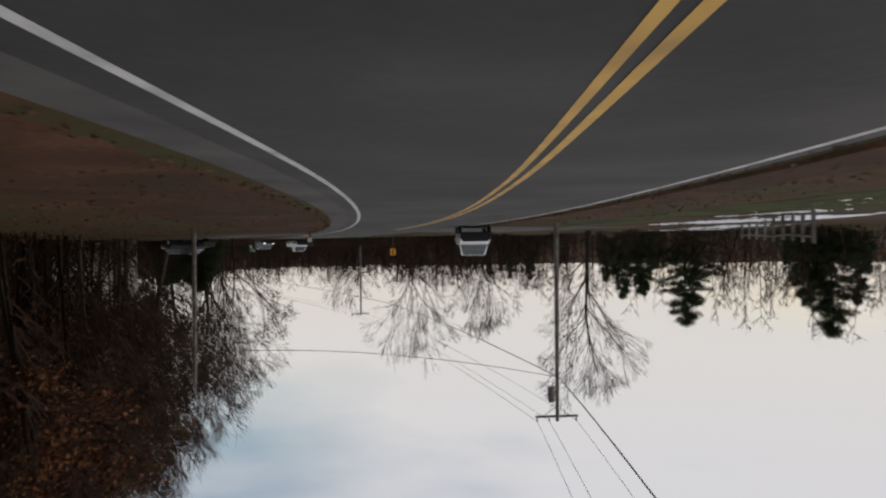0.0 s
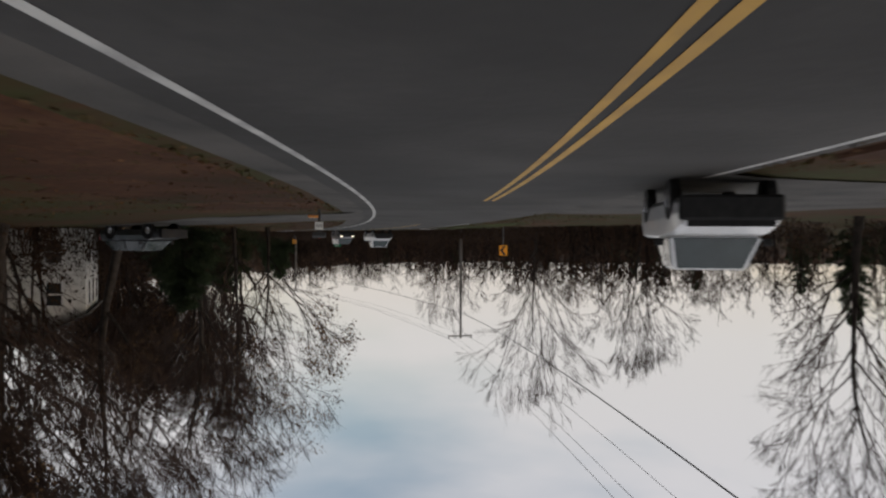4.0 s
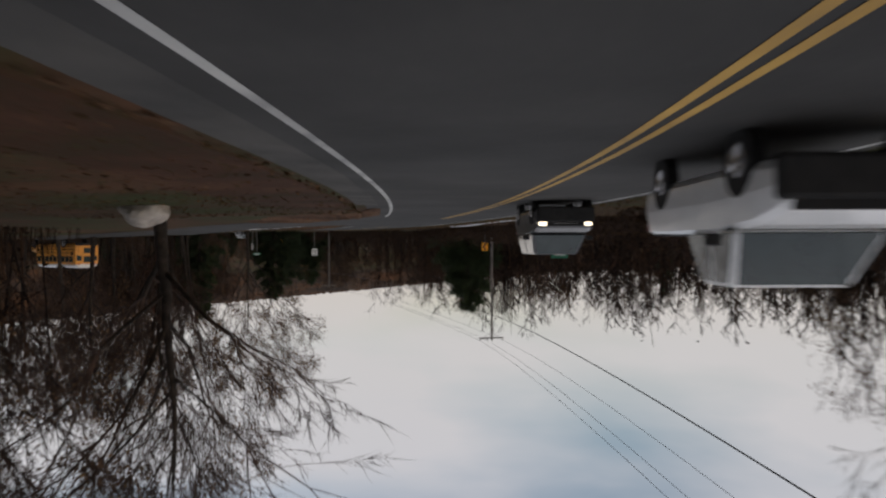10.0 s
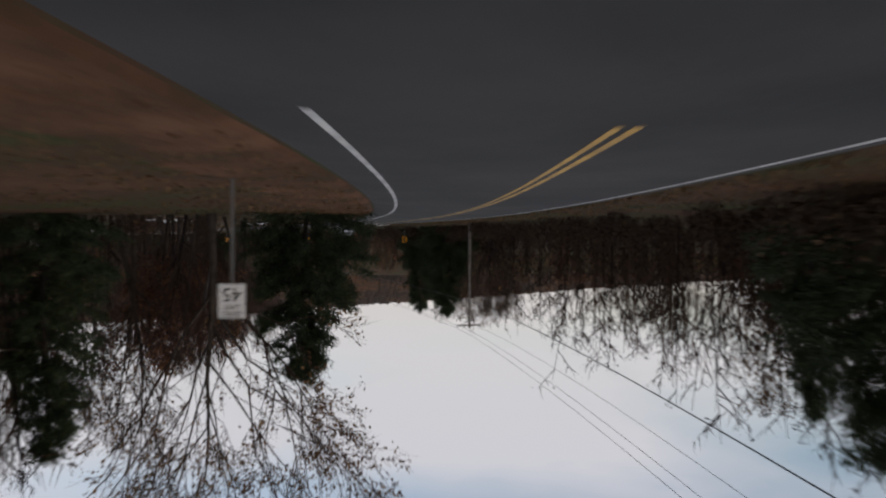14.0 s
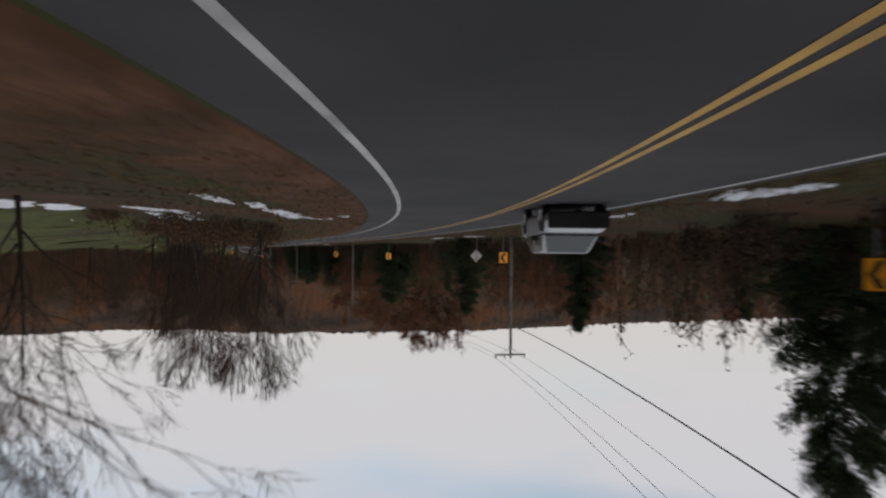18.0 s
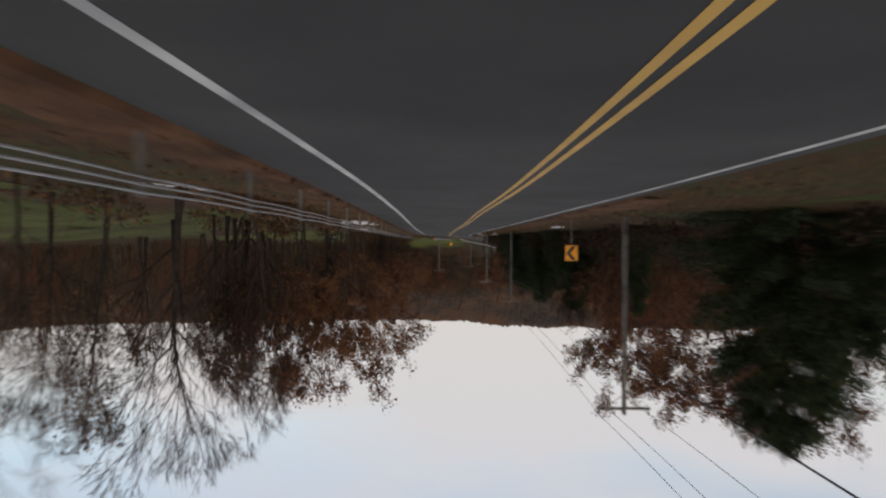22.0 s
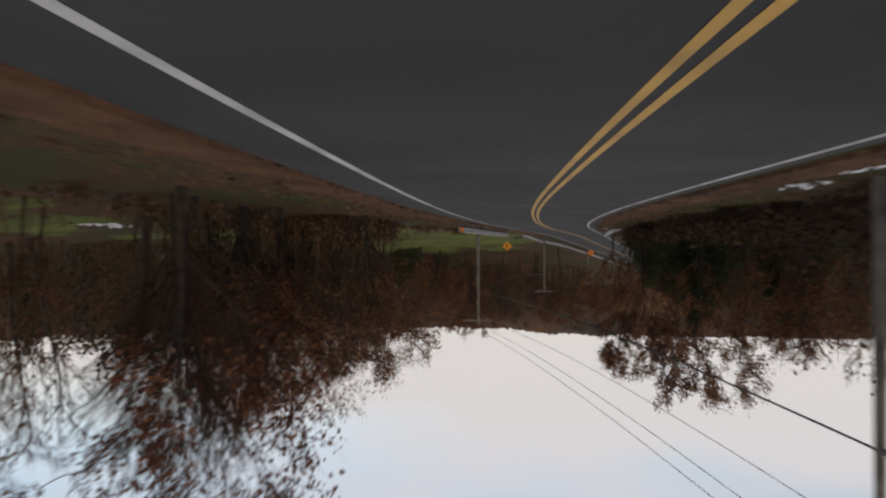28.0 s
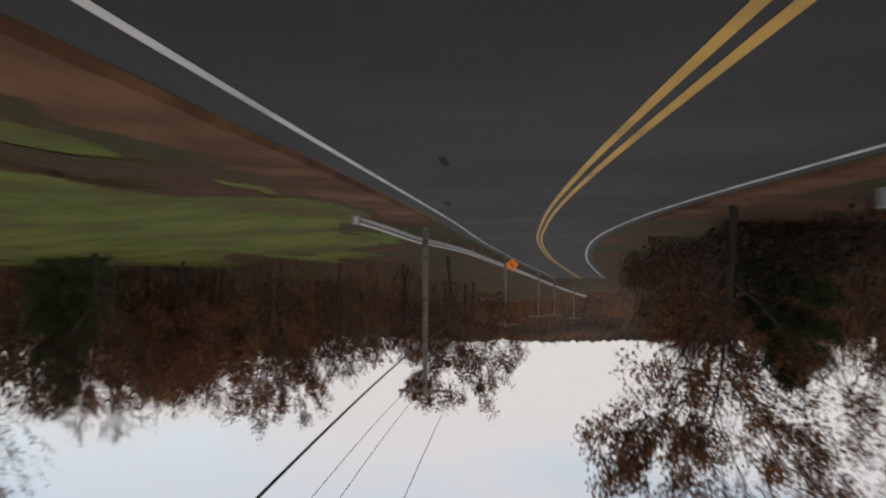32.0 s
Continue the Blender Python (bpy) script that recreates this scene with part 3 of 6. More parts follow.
def bare_tree(seed, height=12.0, spread=0.5, clear=0.25, leafy=0, leaf_mat=None, limbs=12, twigs=2, depth=5, label="", lean=0.04, leaf=0.13, sweep=1.0, open_by=1.0):
    """A deciduous tree whose limbs fork again and again into fine twigs; leafy is the number of leaves left on it."""
    rng = np.random.default_rng(seed)
    r = height * 0.014
    trunk_p, trunk_r = grow(rng, (0, 0, -0.3), (rng.normal(0, lean), rng.normal(0, lean), 1), height * 0.9, r, r * 0.12, 10, 0.06, 0.08)
    trunk_r[0] *= 1.5
    main, mid, ends, tips = [(trunk_p, trunk_r)], [], [], []

    def fork(start, d, ln, rad, level):
        d = d + rng.normal(0, 0.07, 3)
        d /= np.linalg.norm(d)
        bend = start + d * ln * 0.5
        d = d + rng.normal(0, 0.09, 3) + np.array([0, 0, 0.05])
        d /= np.linalg.norm(d)
        end = bend + d * ln * 0.5
        r1 = max(0.009, rad * 0.68)
        if level > depth - 2:
            ends.append((start, end, max(rad, 0.016)))
            for _ in range(twigs):
                q = start + (end - start) * rng.uniform(0.2, 0.95)
                ends.append((q, q + (turned(rng, d, rng.uniform(0.25, 0.7)) + (0, 0, 0.12)) * ln * rng.uniform(0.5, 1.0), 0.012))
            tips.extend((end, bend))
        else:
            (main if level == 0 else mid).append((np.array([start, bend, end]), np.array([rad, (rad + r1) / 2, r1])))
        if level < depth:
            for _ in range(3 if rng.uniform() < (0.5 if level < 2 else 0.22) else 2):
                fork(end, turned(rng, d, open_by * rng.uniform(0.16, 0.5)) + np.array([0, 0, 0.06]), ln * rng.uniform(0.66, 0.88), r1, level + 1)
            if level < 2:
                fork(bend, turned(rng, d, open_by * rng.uniform(0.4, 0.75)), ln * rng.uniform(0.5, 0.7), r1 * 0.7, level + 2)

    for i in range(limbs):
        u = clear + (0.99 - clear) * ((i + rng.uniform(0, 0.8)) / limbs)
        k = u * 10
        j = min(int(k), 9)
        start = trunk_p[j] + (trunk_p[j + 1] - trunk_p[j]) * (k - j)
        az = i * 2.4 + rng.uniform(-0.5, 0.5)
        reach = height * spread * (0.3 + 0.8 * math.sin(math.pi * min(1.0, (1.1 - u) * 0.85)) ** 0.8) * rng.uniform(0.85, 1.1)
        way = np.array([math.cos(az), math.sin(az), sweep + 0.9 * u + rng.uniform(-0.15, 0.15)])
        fork(start, way / np.linalg.norm(way), reach * 0.4, max(0.03, float(np.interp(k, range(11), trunk_r)) * 0.55), 0 if u < 0.85 else 1)
    tree = thing("tree", label or "tall bare deciduous tree with grey-brown branches", "tree", (0, 0, -500))
    part("trunk", joined(tubes(main[:1], 8), tubes(main[1:], 5)), BARK, tree)
    part("crown", joined(tubes(mid, 3), spikes([e[0] for e in ends], [e[1] for e in ends], [e[2] for e in ends])), TWIG, tree)
    if leafy:
        tips = np.array(tips)
        pick = tips[rng.integers(0, len(tips), leafy)] + rng.normal(0, 0.2, (leafy, 3))
        part("foliage", leaves_at(rng, pick, leaf), leaf_mat, tree)
    for o in tree.children:
        for f in o.data.polygons:
            f.use_smooth = o.name.startswith("trunk")
    return tree


def evergreen(seed, height=10.0, width=0.36, base=0.05, ragged=0.25, sprays=2600, label="", power=0.8, size=0.3, droop=0.0):
    """A conifer: a trunk, boughs and a ragged crown of many small sprays of needles."""
    rng = np.random.default_rng(seed)
    trunk_p, trunk_r = grow(rng, (0, 0, -0.3), (0, 0, 1), height * 0.97, height * 0.016, 0.02, 8, 0.02, 0.1)
    boughs, a0, a1 = [], [], []
    nb = int(height * 17)
    for i in range(nb):
        u = base + (0.99 - base) * ((i + rng.uniform(0, 1)) / nb)
        ln = height * width * (1 - u) ** power * rng.uniform(1 - 2 * ragged, 1 + ragged) + 0.2
        az = rng.uniform(0, 2 * math.pi)
        k = u * 8
        j = min(int(k), 7)
        st = trunk_p[j] + (trunk_p[j + 1] - trunk_p[j]) * (k - j)
        p, q = grow(rng, st, (math.cos(az), math.sin(az), rng.uniform(-0.1, 0.45) - droop), ln, 0.03, 0.008, 4, 0.1, 0.06)
        boughs.append((p, q))
        m = max(6, int(sprays / nb * (0.4 + 1.2 * ln / (height * width))))
        w = np.sqrt(rng.uniform(0.02, 1.0, m)) * 4
        j2 = np.minimum(w.astype(int), 3)
        seg = p[j2 + 1] - p[j2]
        at = p[j2] + seg * (w - j2)[:, None] + rng.normal(0, 0.06 + 0.026 * height * width, (m, 3))
        out = seg / (np.linalg.norm(seg, axis=1)[:, None] + 1e-9) + rng.normal(0, 0.55, (m, 3)) + np.array([0, 0, 0.15])
        out /= np.linalg.norm(out, axis=1)[:, None]
        a0.append(at)
        a1.append(at + out * (size * rng.uniform(1.0, 2.2, m))[:, None])
    tree = thing("evergreen_tree", label or "dark green conifer with a dense ragged crown", "tree", (0, 0, -500))
    part("trunk", joined(tubes([(trunk_p, trunk_r)], 7), tubes(boughs, 3)), BARK, tree)
    a0, a1 = np.concatenate(a0), np.concatenate(a1)
    part("crown", spikes(a0, a1, np.full(len(a0), 0.24 * size)), NEEDLE, tree)
    return tree


# ---- utility poles, wires and signs ----
def utility_pole(x, y, top, arm_turn, arm=True, label="", transformer=False, tall_extra=0.0):
    """A wooden pole with a crossarm, braces, insulators and pins; returns its wire points."""
    z0 = gz(x, y)
    h = top - z0
    p = thing("utility_pole", label or "weathered grey wooden utility pole with a crossarm", "utility pole", (x, y, z0), arm_turn, group="utility poles along the road")
    bm = bmesh.new()
    rod(bm, (0, 0, -0.4), (0, 0, h + 0.25), 0.155, 0.1, 12)
    part("pole", bm, POLE_WOOD, p)
    pts = []
    if arm:
        part("crossarm", boxed(0, 0.14, h, 2.5, 0.1, 0.13, 0.012), POLE_WOOD, p)
        for sx in (-1, 1):
            bm = bmesh.new()
            rod(bm, (sx * 0.75, 0.15, h - 0.05), (0, 0.12, h - 0.62), 0.018, seg=6)
            part("brace", bm, POST_STEEL, p)
        for ix in (-1.15, 1.15, 0.45):
            bm = bmesh.new()
            rod(bm, (ix, 0.14, h + 0.06), (ix, 0.14, h + 0.16), 0.015, seg=6)
            rod(bm, (ix, 0.14, h + 0.14), (ix, 0.14, h + 0.22), 0.055, 0.04, 8)
            rod(bm, (ix, 0.14, h + 0.21), (ix, 0.14, h + 0.28), 0.035, 0.05, 8)
            part("insulator", bm, PLASTIC, p)
            pts.append(p.matrix_basis @ Vector((ix, 0.14, h + 0.26)))
    else:
        pts = [p.matrix_basis @ Vector((0, 0, h + 0.1))] * 3
    bm = bmesh.new()
    rod(bm, (-0.02, -0.16, h - 2.3), (-0.02, -0.3, h - 2.3), 0.03, seg=8)
    box(bm, 0, -0.2, h - 2.3, 0.1, 0.16, 0.12, 0.01)
    part("cable_bracket", bm, POST_STEEL, p)
    if transformer:
        bm = bmesh.new()
        rod(bm, (0.36, -0.1, h - 1.75), (0.36, -0.1, h - 0.95), 0.21, 0.21, 16)
        rod(bm, (0.36, -0.1, h - 0.95), (0.36, -0.1, h - 0.86), 0.21, 0.12, 16)
        part("transformer", bm, POST_STEEL, p, "grey steel transformer can")
    pts.append(p.matrix_basis @ Vector((-0.02, -0.27, h - 2.3)))
    return pts


def wire(name, a, b, sag, r, label):
    a, b = Vector(a), Vector(b)
    n = 20
    pts = [a.lerp(b, i / n) - Vector((0, 0, sag * 4 * (i / n) * (1 - i / n))) for i in range(n + 1)]
    return tagged(part(name, tubes([(np.array(pts), np.full(n + 1, r))], 5), WIRE), label, "cable")


POLES = [(-4.0, -25.0, 9.6), (-6.5, 45.7, 10.0), (11.5, 111.8, 9.8), (51.9, 178.3, 9.9), (104.6, 225.5, 8.0), (165.0, 256.3, 6.95), (224.0, 269.5, 6.4),
         (272.1, 278.6, 5.0), (316.3, 287.8, 5.1), (365.5, 290.0, 5.0), (409.0, 308.2, 5.4), (443.6, 326.6, 6.2), (463.5, 339.3, 7.5), (476.8, 348.0, 8.7), (494.0, 360.0, 11.0)]
ends = []
for i, (x, y, top) in enumerate(POLES):
    a, b = POLES[max(i - 1, 0)], POLES[min(i + 1, len(POLES) - 1)]
    ends.append(utility_pole(x, y, top, math.degrees(math.atan2(-(b[0] - a[0]), b[1] - a[1])), transformer=i == 1))
for a, b in zip(ends, ends[1:]):
    d = (a[0] - b[0]).length
    for k in range(3):
        wire("power_line", a[k], b[k], 0.012 * d, 0.011, "thin bare power line slung between the poles")
    wire("telephone_cable", a[3], b[3], 0.01 * d, 0.028, "thick black telephone cable slung between the poles")
service = utility_pole(15.4, 49.5, 9.0, 80, arm=False, label="slim grey service pole without a crossarm beside the lawn")
wire("service_cable", ends[1][3], service[3], 0.7, 0.018, "black service cable crossing over the road")


def upright(name, label, x, y, face, group="", z=None):
    return thing(name, label, "road sign", (x, y, gz(x, y) if z is None else z), face, group=group)


def sign_post(sign, h, steel=True):
    bm = bmesh.new()
    box(bm, 0, 0.03, h / 2 - 0.2, 0.06, 0.025, h + 0.4, 0.004)
    box(bm, -0.028, 0.045, h / 2 - 0.2, 0.006, 0.03, h + 0.4)
    box(bm, 0.028, 0.045, h / 2 - 0.2, 0.006, 0.03, h + 0.4)
    part("post", bm, POST_STEEL if steel else POLE_WOOD, sign)


def bolts(sign, zs):
    for z in zs:
        bm = bmesh.new()
        rod(bm, (0, -0.008, z), (0, 0.0, z), 0.012, seg=8)
        part("bolt", bm, POST_STEEL, sign)


def chevron_sign(s, off, z_mid, face=None):
    x, y = map(float, on_road(s, off))
    ob = upright("chevron_sign", "yellow chevron sign with a black arrow on a steel post", x, y, heading(s) if face is None else face, "curve chevrons")
    h = z_mid - gz(x, y)
    sign_post(ob, h + 0.36)
    m = Matrix.Translation((0, 0, h))
    part("panel", plate(rounded(0.61, 0.76, 0.04), 0.006, m), SIGN_YELLOW, ob)
    arrow = [(-0.21, 0.33), (0.0, 0.33), (0.24, 0.0), (0.0, -0.33), (-0.21, -0.33), (0.03, 0.0)]
    part("arrow", plate(arrow, 0.004, m @ Matrix.Translation((0, -0.005, 0))), SIGN_BLACK, ob)
    bolts(ob, (h + 0.3, h - 0.3))
    return ob


for s, off, z in ((90.5, -10.8, 1.0), (180.1, -11.8, 0.75), (274.1, -11.3, -0.45), (311.5, -9.7, -0.65), (348.8, -8.5, -0.6), (377.7, -8.2, -0.75)):
    chevron_sign(s, off, z)


def diamond_sign(x, y, z_mid, face, mat, label, side=0.76, symbol="none"):
    ob = upright("warning_sign", label, x, y, face)
    h = z_mid - gz(x, y)
    sign_post(ob, h + side * 0.6)
    m = Matrix.Translation((0, 0, h)) @ Matrix.Rotation(radians(45), 4, "Y")
    part("panel", plate(rounded(side, side, 0.05), 0.006, m), mat, ob)
    f = Matrix.Translation((0, -0.005, h))
    if symbol != "back":
        ring = bmesh.new()
        for k in range(4):
            bm2 = m @ Matrix.Rotation(radians(90 * k), 4, "Y")
            box(ring, 0, -0.003, side / 2 - 0.035, side - 0.1, 0.004, 0.014, m=bm2)
        part("border", ring, SIGN_BLACK, ob)
    if symbol == "side_road":
        part("symbol", plate([(-0.05, -0.28), (0.05, -0.28), (0.05, -0.05), (0.24, -0.05), (0.24, 0.05), (0.05, 0.05), (0.05, 0.28), (-0.05, 0.28)], 0.004, f), SIGN_BLACK, ob)
    if symbol == "bend":
        part("symbol", plate([(0.04, -0.26), (0.13, -0.26), (0.13, 0.02), (-0.06, 0.14), (-0.02, 0.22), (-0.24, 0.2), (-0.14, 0.0), (-0.1, 0.07), (0.04, -0.03)], 0.004, f), SIGN_BLACK, ob)
    bolts(ob, (h + 0.2, h - 0.2))
    return ob


diamond_sign(170.0, 256.3, -0.75, heading(320) + 168, SIGN_BACK, "bare aluminium back of a diamond warning sign", symbol="back")
diamond_sign(378.3, 295.5, -0.95, heading(520), SIGN_YELLOW, "yellow diamond warning sign with a black side-road symbol", side=0.66, symbol="side_road")
diamond_sign(443.0, 327.0, 0.6, heading(560), SIGN_ORANGE, "orange diamond warning sign with a black bend arrow", 0.9, "bend")


def lettering(name, text, size, m, mat, parent):
    """Flat letters of the built-in font as a mesh."""
    cu = bpy.data.curves.new(name, "FONT")
    cu.body, cu.size, cu.align_x, cu.align_y, cu.extrude = text, size, "CENTER", "CENTER", 0.002
    tmp = new(name, cu)
    me = bpy.data.meshes.new_from_object(tmp.evaluated_get(bpy.context.evaluated_depsgraph_get()))
    bpy.data.objects.remove(tmp)
    me.transform(m @ Matrix.Rotation(radians(90), 4, "X"))
    me.materials.clear()
    me.materials.append(mat)
    ob = new(name, me)
    ob.parent = parent
    return ob


def speed_limit(x, y, z_mid, face):
    ob = upright("speed_limit_sign", "white speed limit sign reading 45 on a steel post", x, y, face)
    h = z_mid - gz(x, y)
    sign_post(ob, h + 0.4)
    m = Matrix.Translation((0, 0, h))
    part("panel", plate(rounded(0.61, 0.76, 0.04), 0.006, m), SIGN_WHITE, ob)
    f = Matrix.Translation((0, -0.006, h))
    lettering("lettering", "SPEED", 0.15, f @ Matrix.Translation((0, 0, 0.26)), SIGN_BLACK, ob)
    lettering("lettering", "LIMIT", 0.15, f @ Matrix.Translation((0, 0, 0.12)), SIGN_BLACK, ob)
    lettering("lettering", "45", 0.42, f @ Matrix.Translation((0, 0, -0.15)), SIGN_BLACK, ob)
    bm = bmesh.new()
    for sx in (-1, 1):
        box(bm, sx * 0.285, -0.003, h, 0.012, 0.004, 0.7)
        box(bm, 0, -0.003, h + sx * 0.36, 0.57, 0.004, 0.012)
    part("border", bm, SIGN_BLACK, ob)
    bolts(ob, (h + 0.33, h - 0.33))


speed_limit(70.8, 174.6, 1.3, heading(186))

stop = upright("stop_sign", "red octagonal road sign with a bare back on a steel post", 70.6, 164.4, heading(165) + 102)
hz = 0.65 - gz(70.6, 164.4)
sign_post(stop, hz + 0.4)
octagon = [(0.38 * math.cos(radians(22.5 + 45 * i)), 0.38 * math.sin(radians(22.5 + 45 * i))) for i in range(8)]
part("panel", plate(octagon, 0.006, Matrix.Translation((0, 0, hz))), LAMP_RED, stop, "red octagonal panel")
part("panel_back", plate(octagon, 0.004, Matrix.Translation((0, 0.008, hz))), SIGN_BACK, stop, "bare aluminium back")
street = upright("street_name_sign", "small green street name sign on a thin post", 71.9, 166.6, heading(180))
hz = 1.4 - gz(71.9, 166.6)
sign_post(street, hz + 0.15)
part("blade", plate(rounded(0.75, 0.2, 0.03), 0.006, Matrix.Translation((0, 0, hz))), SIGN_GREEN, street)
part("lettering_bar", boxed(0, -0.004, hz, 0.5, 0.004, 0.09), SIGN_WHITE, street)

guide = upright("guide_sign", "green guide sign beside a small white panel on posts", 36.5, 153.6, heading(150) + 6)
hz = 1.0 - gz(36.5, 153.6)
for px in (-0.35, 0.35):
    bm = bmesh.new()
    box(bm, px, 0.03, hz / 2, 0.06, 0.05, hz + 0.9, 0.006)
    part("post", bm, POST_STEEL, guide)
part("panel", plate(rounded(1.05, 0.62, 0.05), 0.006, Matrix.Translation((0, 0, hz + 0.1))), SIGN_GREEN, guide)
for k in (-0.1, 0.1):
    part("lettering_bar", boxed(0.0, -0.004, hz + 0.1 + k, 0.7, 0.004, 0.07), SIGN_WHITE, guide)
part("white_panel", plate(rounded(0.42, 0.55, 0.04), 0.006, Matrix.Translation((0.35, 0, hz - 0.55))), SIGN_WHITE, guide)


# ---- guardrails ----
def w_beam(s0, s1, off, label, marker=False, flip=1, flare=0.0, dip=0.0, reach=30.0):
    """A steel W-beam on posts beside the road; dip lets its start slope down to the ground."""
    def sunk(a):
        return float(road_z(a)) - dip * max(0.0, 1 - (a - s0) / 9.0)

    def beside(a, d):
        return on_road(a, off + d + flip * flare * max(0.0, 1 - (a - s0) / reach) ** 2)

    rail = tagged(new("guardrail"), label, "guardrail")
    prof = [(0.0, 0.64), (-0.08, 0.61), (-0.08, 0.55), (-0.01, 0.485), (-0.08, 0.42), (-0.08, 0.36), (0.0, 0.33)]
    verts, faces = [], []
    ss = np.arange(s0, s1 + 0.1, 1.905)
    if len(ss) < 2:
        return
    n = len(prof)
    for thick in (0.0, 0.012):
        for a in ss:
            for dx, dz in prof:
                x, y = beside(a, flip * (dx + thick))
                verts.append((float(x), float(y), sunk(a) + dz))
    m = len(ss) * n
    for i in range(len(ss) - 1):
        for j in range(n - 1):
            a = i * n + j
            faces.append((a, a + 1, a + n + 1, a + n))
            faces.append((m + a, m + a + n, m + a + n + 1, m + a + 1))
        for j in (0, n - 1):
            a = i * n + j
            faces.append((a, a + n, m + a + n, m + a))
    part("beam", (verts, faces), STEEL, rail)
    for a in ss[::2] if s1 - s0 > 60 else ss:
        x, y = map(float, beside(a, flip * 0.16))
        bm = boxed(0, 0, 0.2, 0.15, 0.1, 0.85, 0.008)
        bm.transform(pose(x, y, sunk(a), 0, 0, heading(a)))
        part("post", bm, POLE_WOOD, rail)
    for a, sg in ((s0, -1), (s1 if s1 < 600 else None, 1)):
        if a is None:
            continue
        x, y = map(float, beside(a, flip * 0.1))
        bm = bmesh.new()
        bmesh.ops.create_cone(bm, cap_ends=True, segments=14, radius1=0.16, radius2=0.16, depth=0.3)
        bm.transform(pose(x, y, sunk(a) + 0.485, 0, 0, heading(a)))
        part("end_shoe", bm, STEEL, rail)
    if marker:
        x, y = map(float, beside(s0 - 0.2, 0))
        bm = boxed(0, -0.05, 0.5, 0.17, 0.03, 0.34, 0.02)
        bm.transform(pose(x, y, float(road_z(s0)), 0, 0, heading(s0)))
        part("marker", bm, SIGN_ORANGE, rail, "orange end marker plate")
    return rail


w_beam(503.0, 530.5, 1.3, "galvanised steel guardrail on wooden posts beside the grass field", True)
w_beam(558.0, 680.0, 1.5, "galvanised steel guardrail curving along the rising road", flare=1.9, dip=0.42)
w_beam(525.0, 541.5, -WIDTH - 0.95, "galvanised steel guardrail with a buried end beside the wooded verge", flip=-1, flare=2.0, dip=0.6, reach=12.0)


def cable_rail(s0, s1, off):
    rail = tagged(new("cable_guardrail"), "three-strand steel cable guardrail on slim grey posts", "guardrail")
    posts = np.arange(s0, s1, 4.88)
    proto = None
    for a in posts:
        x, y = map(float, on_road(a, off))
        bm = boxed(0, 0, 0.2, 0.075, 0.06, 1.14, 0.006)
        ob = part("post", bm, POST_STEEL, rail) if proto is None else new("post", proto.data)
        proto, ob.parent = proto or ob, rail
        ob.matrix_basis = pose(x, y, float(road_z(a)) - 0.02, 0, 0, heading(a))
    for dz in (0.55, 0.635, 0.725):
        pts = [(*map(float, on_road(a, off - 0.06)), float(road_z(a)) + dz - 0.02 - 0.02 * abs(math.sin((a - s0) / 4.88 * math.pi))) for a in np.arange(s0, s1, 1.22)]
        part("cable", tubes([(np.array(pts), np.full(len(pts), 0.014))], 5), STEEL, rail)


cable_rail(333.0, 446.0, 1.65)


# ---- side road, driveways and snow ----
def blanket(name, corners, mat, lift, label, category, kind="structure", cells=14, curve=None, side=None):
    """A four-cornered sheet that lies on the ground; curve lets its first edge follow the road."""
    a, b, c, d = (np.array(p, float) for p in corners)
    u = np.linspace(0, 1, cells + 1)
    pts = np.array([(1 - i) * ((1 - j) * a + j * b) + i * ((1 - j) * d + j * c) for i in u for j in u])
    if curve:
        ex, ey = on_road(np.linspace(curve[0], curve[1], cells + 1), curve[2])
        straight = np.array([(1 - j) * a + j * b for j in u])
        for i in range(cells + 1):
            pts[i * (cells + 1):(i + 1) * (cells + 1)] += (1 - u[i]) * (np.column_stack([ex, ey]) - straight)
    if side:
        along = np.array([a, *side, d], float)
        at = np.r_[0, np.cumsum(np.linalg.norm(np.diff(along, axis=0), axis=1))]
        at /= at[-1]
        for i in range(cells + 1):
            bent = np.array([np.interp(u[i], at, along[:, 0]), np.interp(u[i], at, along[:, 1])])
            pts[i * (cells + 1):(i + 1) * (cells + 1)] += (1 - u)[:, None] ** 2 * (bent - ((1 - u[i]) * a + u[i] * d))
    off = nearest(pts[:, 0], pts[:, 1])[1]
    rise = np.clip(np.maximum(off - 0.3, -off - WIDTH - 0.1) / 0.8, 0, 1)
    z = ground_z(pts[:, 0], pts[:, 1]) + 0.008 + (lift - 0.008) * rise
    if curve:
        z[:cells + 1] -= 0.03
    w = cells + 1
    faces = [(i * w + j, i * w + j + 1, (i + 1) * w + j + 1, (i + 1) * w + j) for i in range(cells) for j in range(cells)]
    return tagged(part(name, (np.column_stack([pts, z]), faces), mat), label, category, kind=kind)


jx = [tuple(map(float, on_road(s, o))) for s, o in ((147.5, 0.15), (176, 0.15))]
blanket("side_road_mouth", [jx[0], jx[1], (68.0, 164.0), (60.0, 146.4)], ASPHALT, 0.05, "flared asphalt mouth of the side road", "road", curve=(147.5, 176, 0.15), cells=28,
        side=[(42.9, 141.4), (44.5, 143.0), (46.6, 144.8), (49.0, 146.2), (52.0, 146.8), (55.5, 146.7)])
blanket("side_road", [(60.0, 146.4), (67.0, 163.0), (150.0, 178.0), (150.0, 166.0)], ASPHALT, 0.045, "dark asphalt side road leading off between the trees", "road")
dx = [tuple(map(float, on_road(s, o))) for s, o in ((66.5, 0.3), (77.0, 0.3), (79.0, 14.0), (75.0, 14.0))]
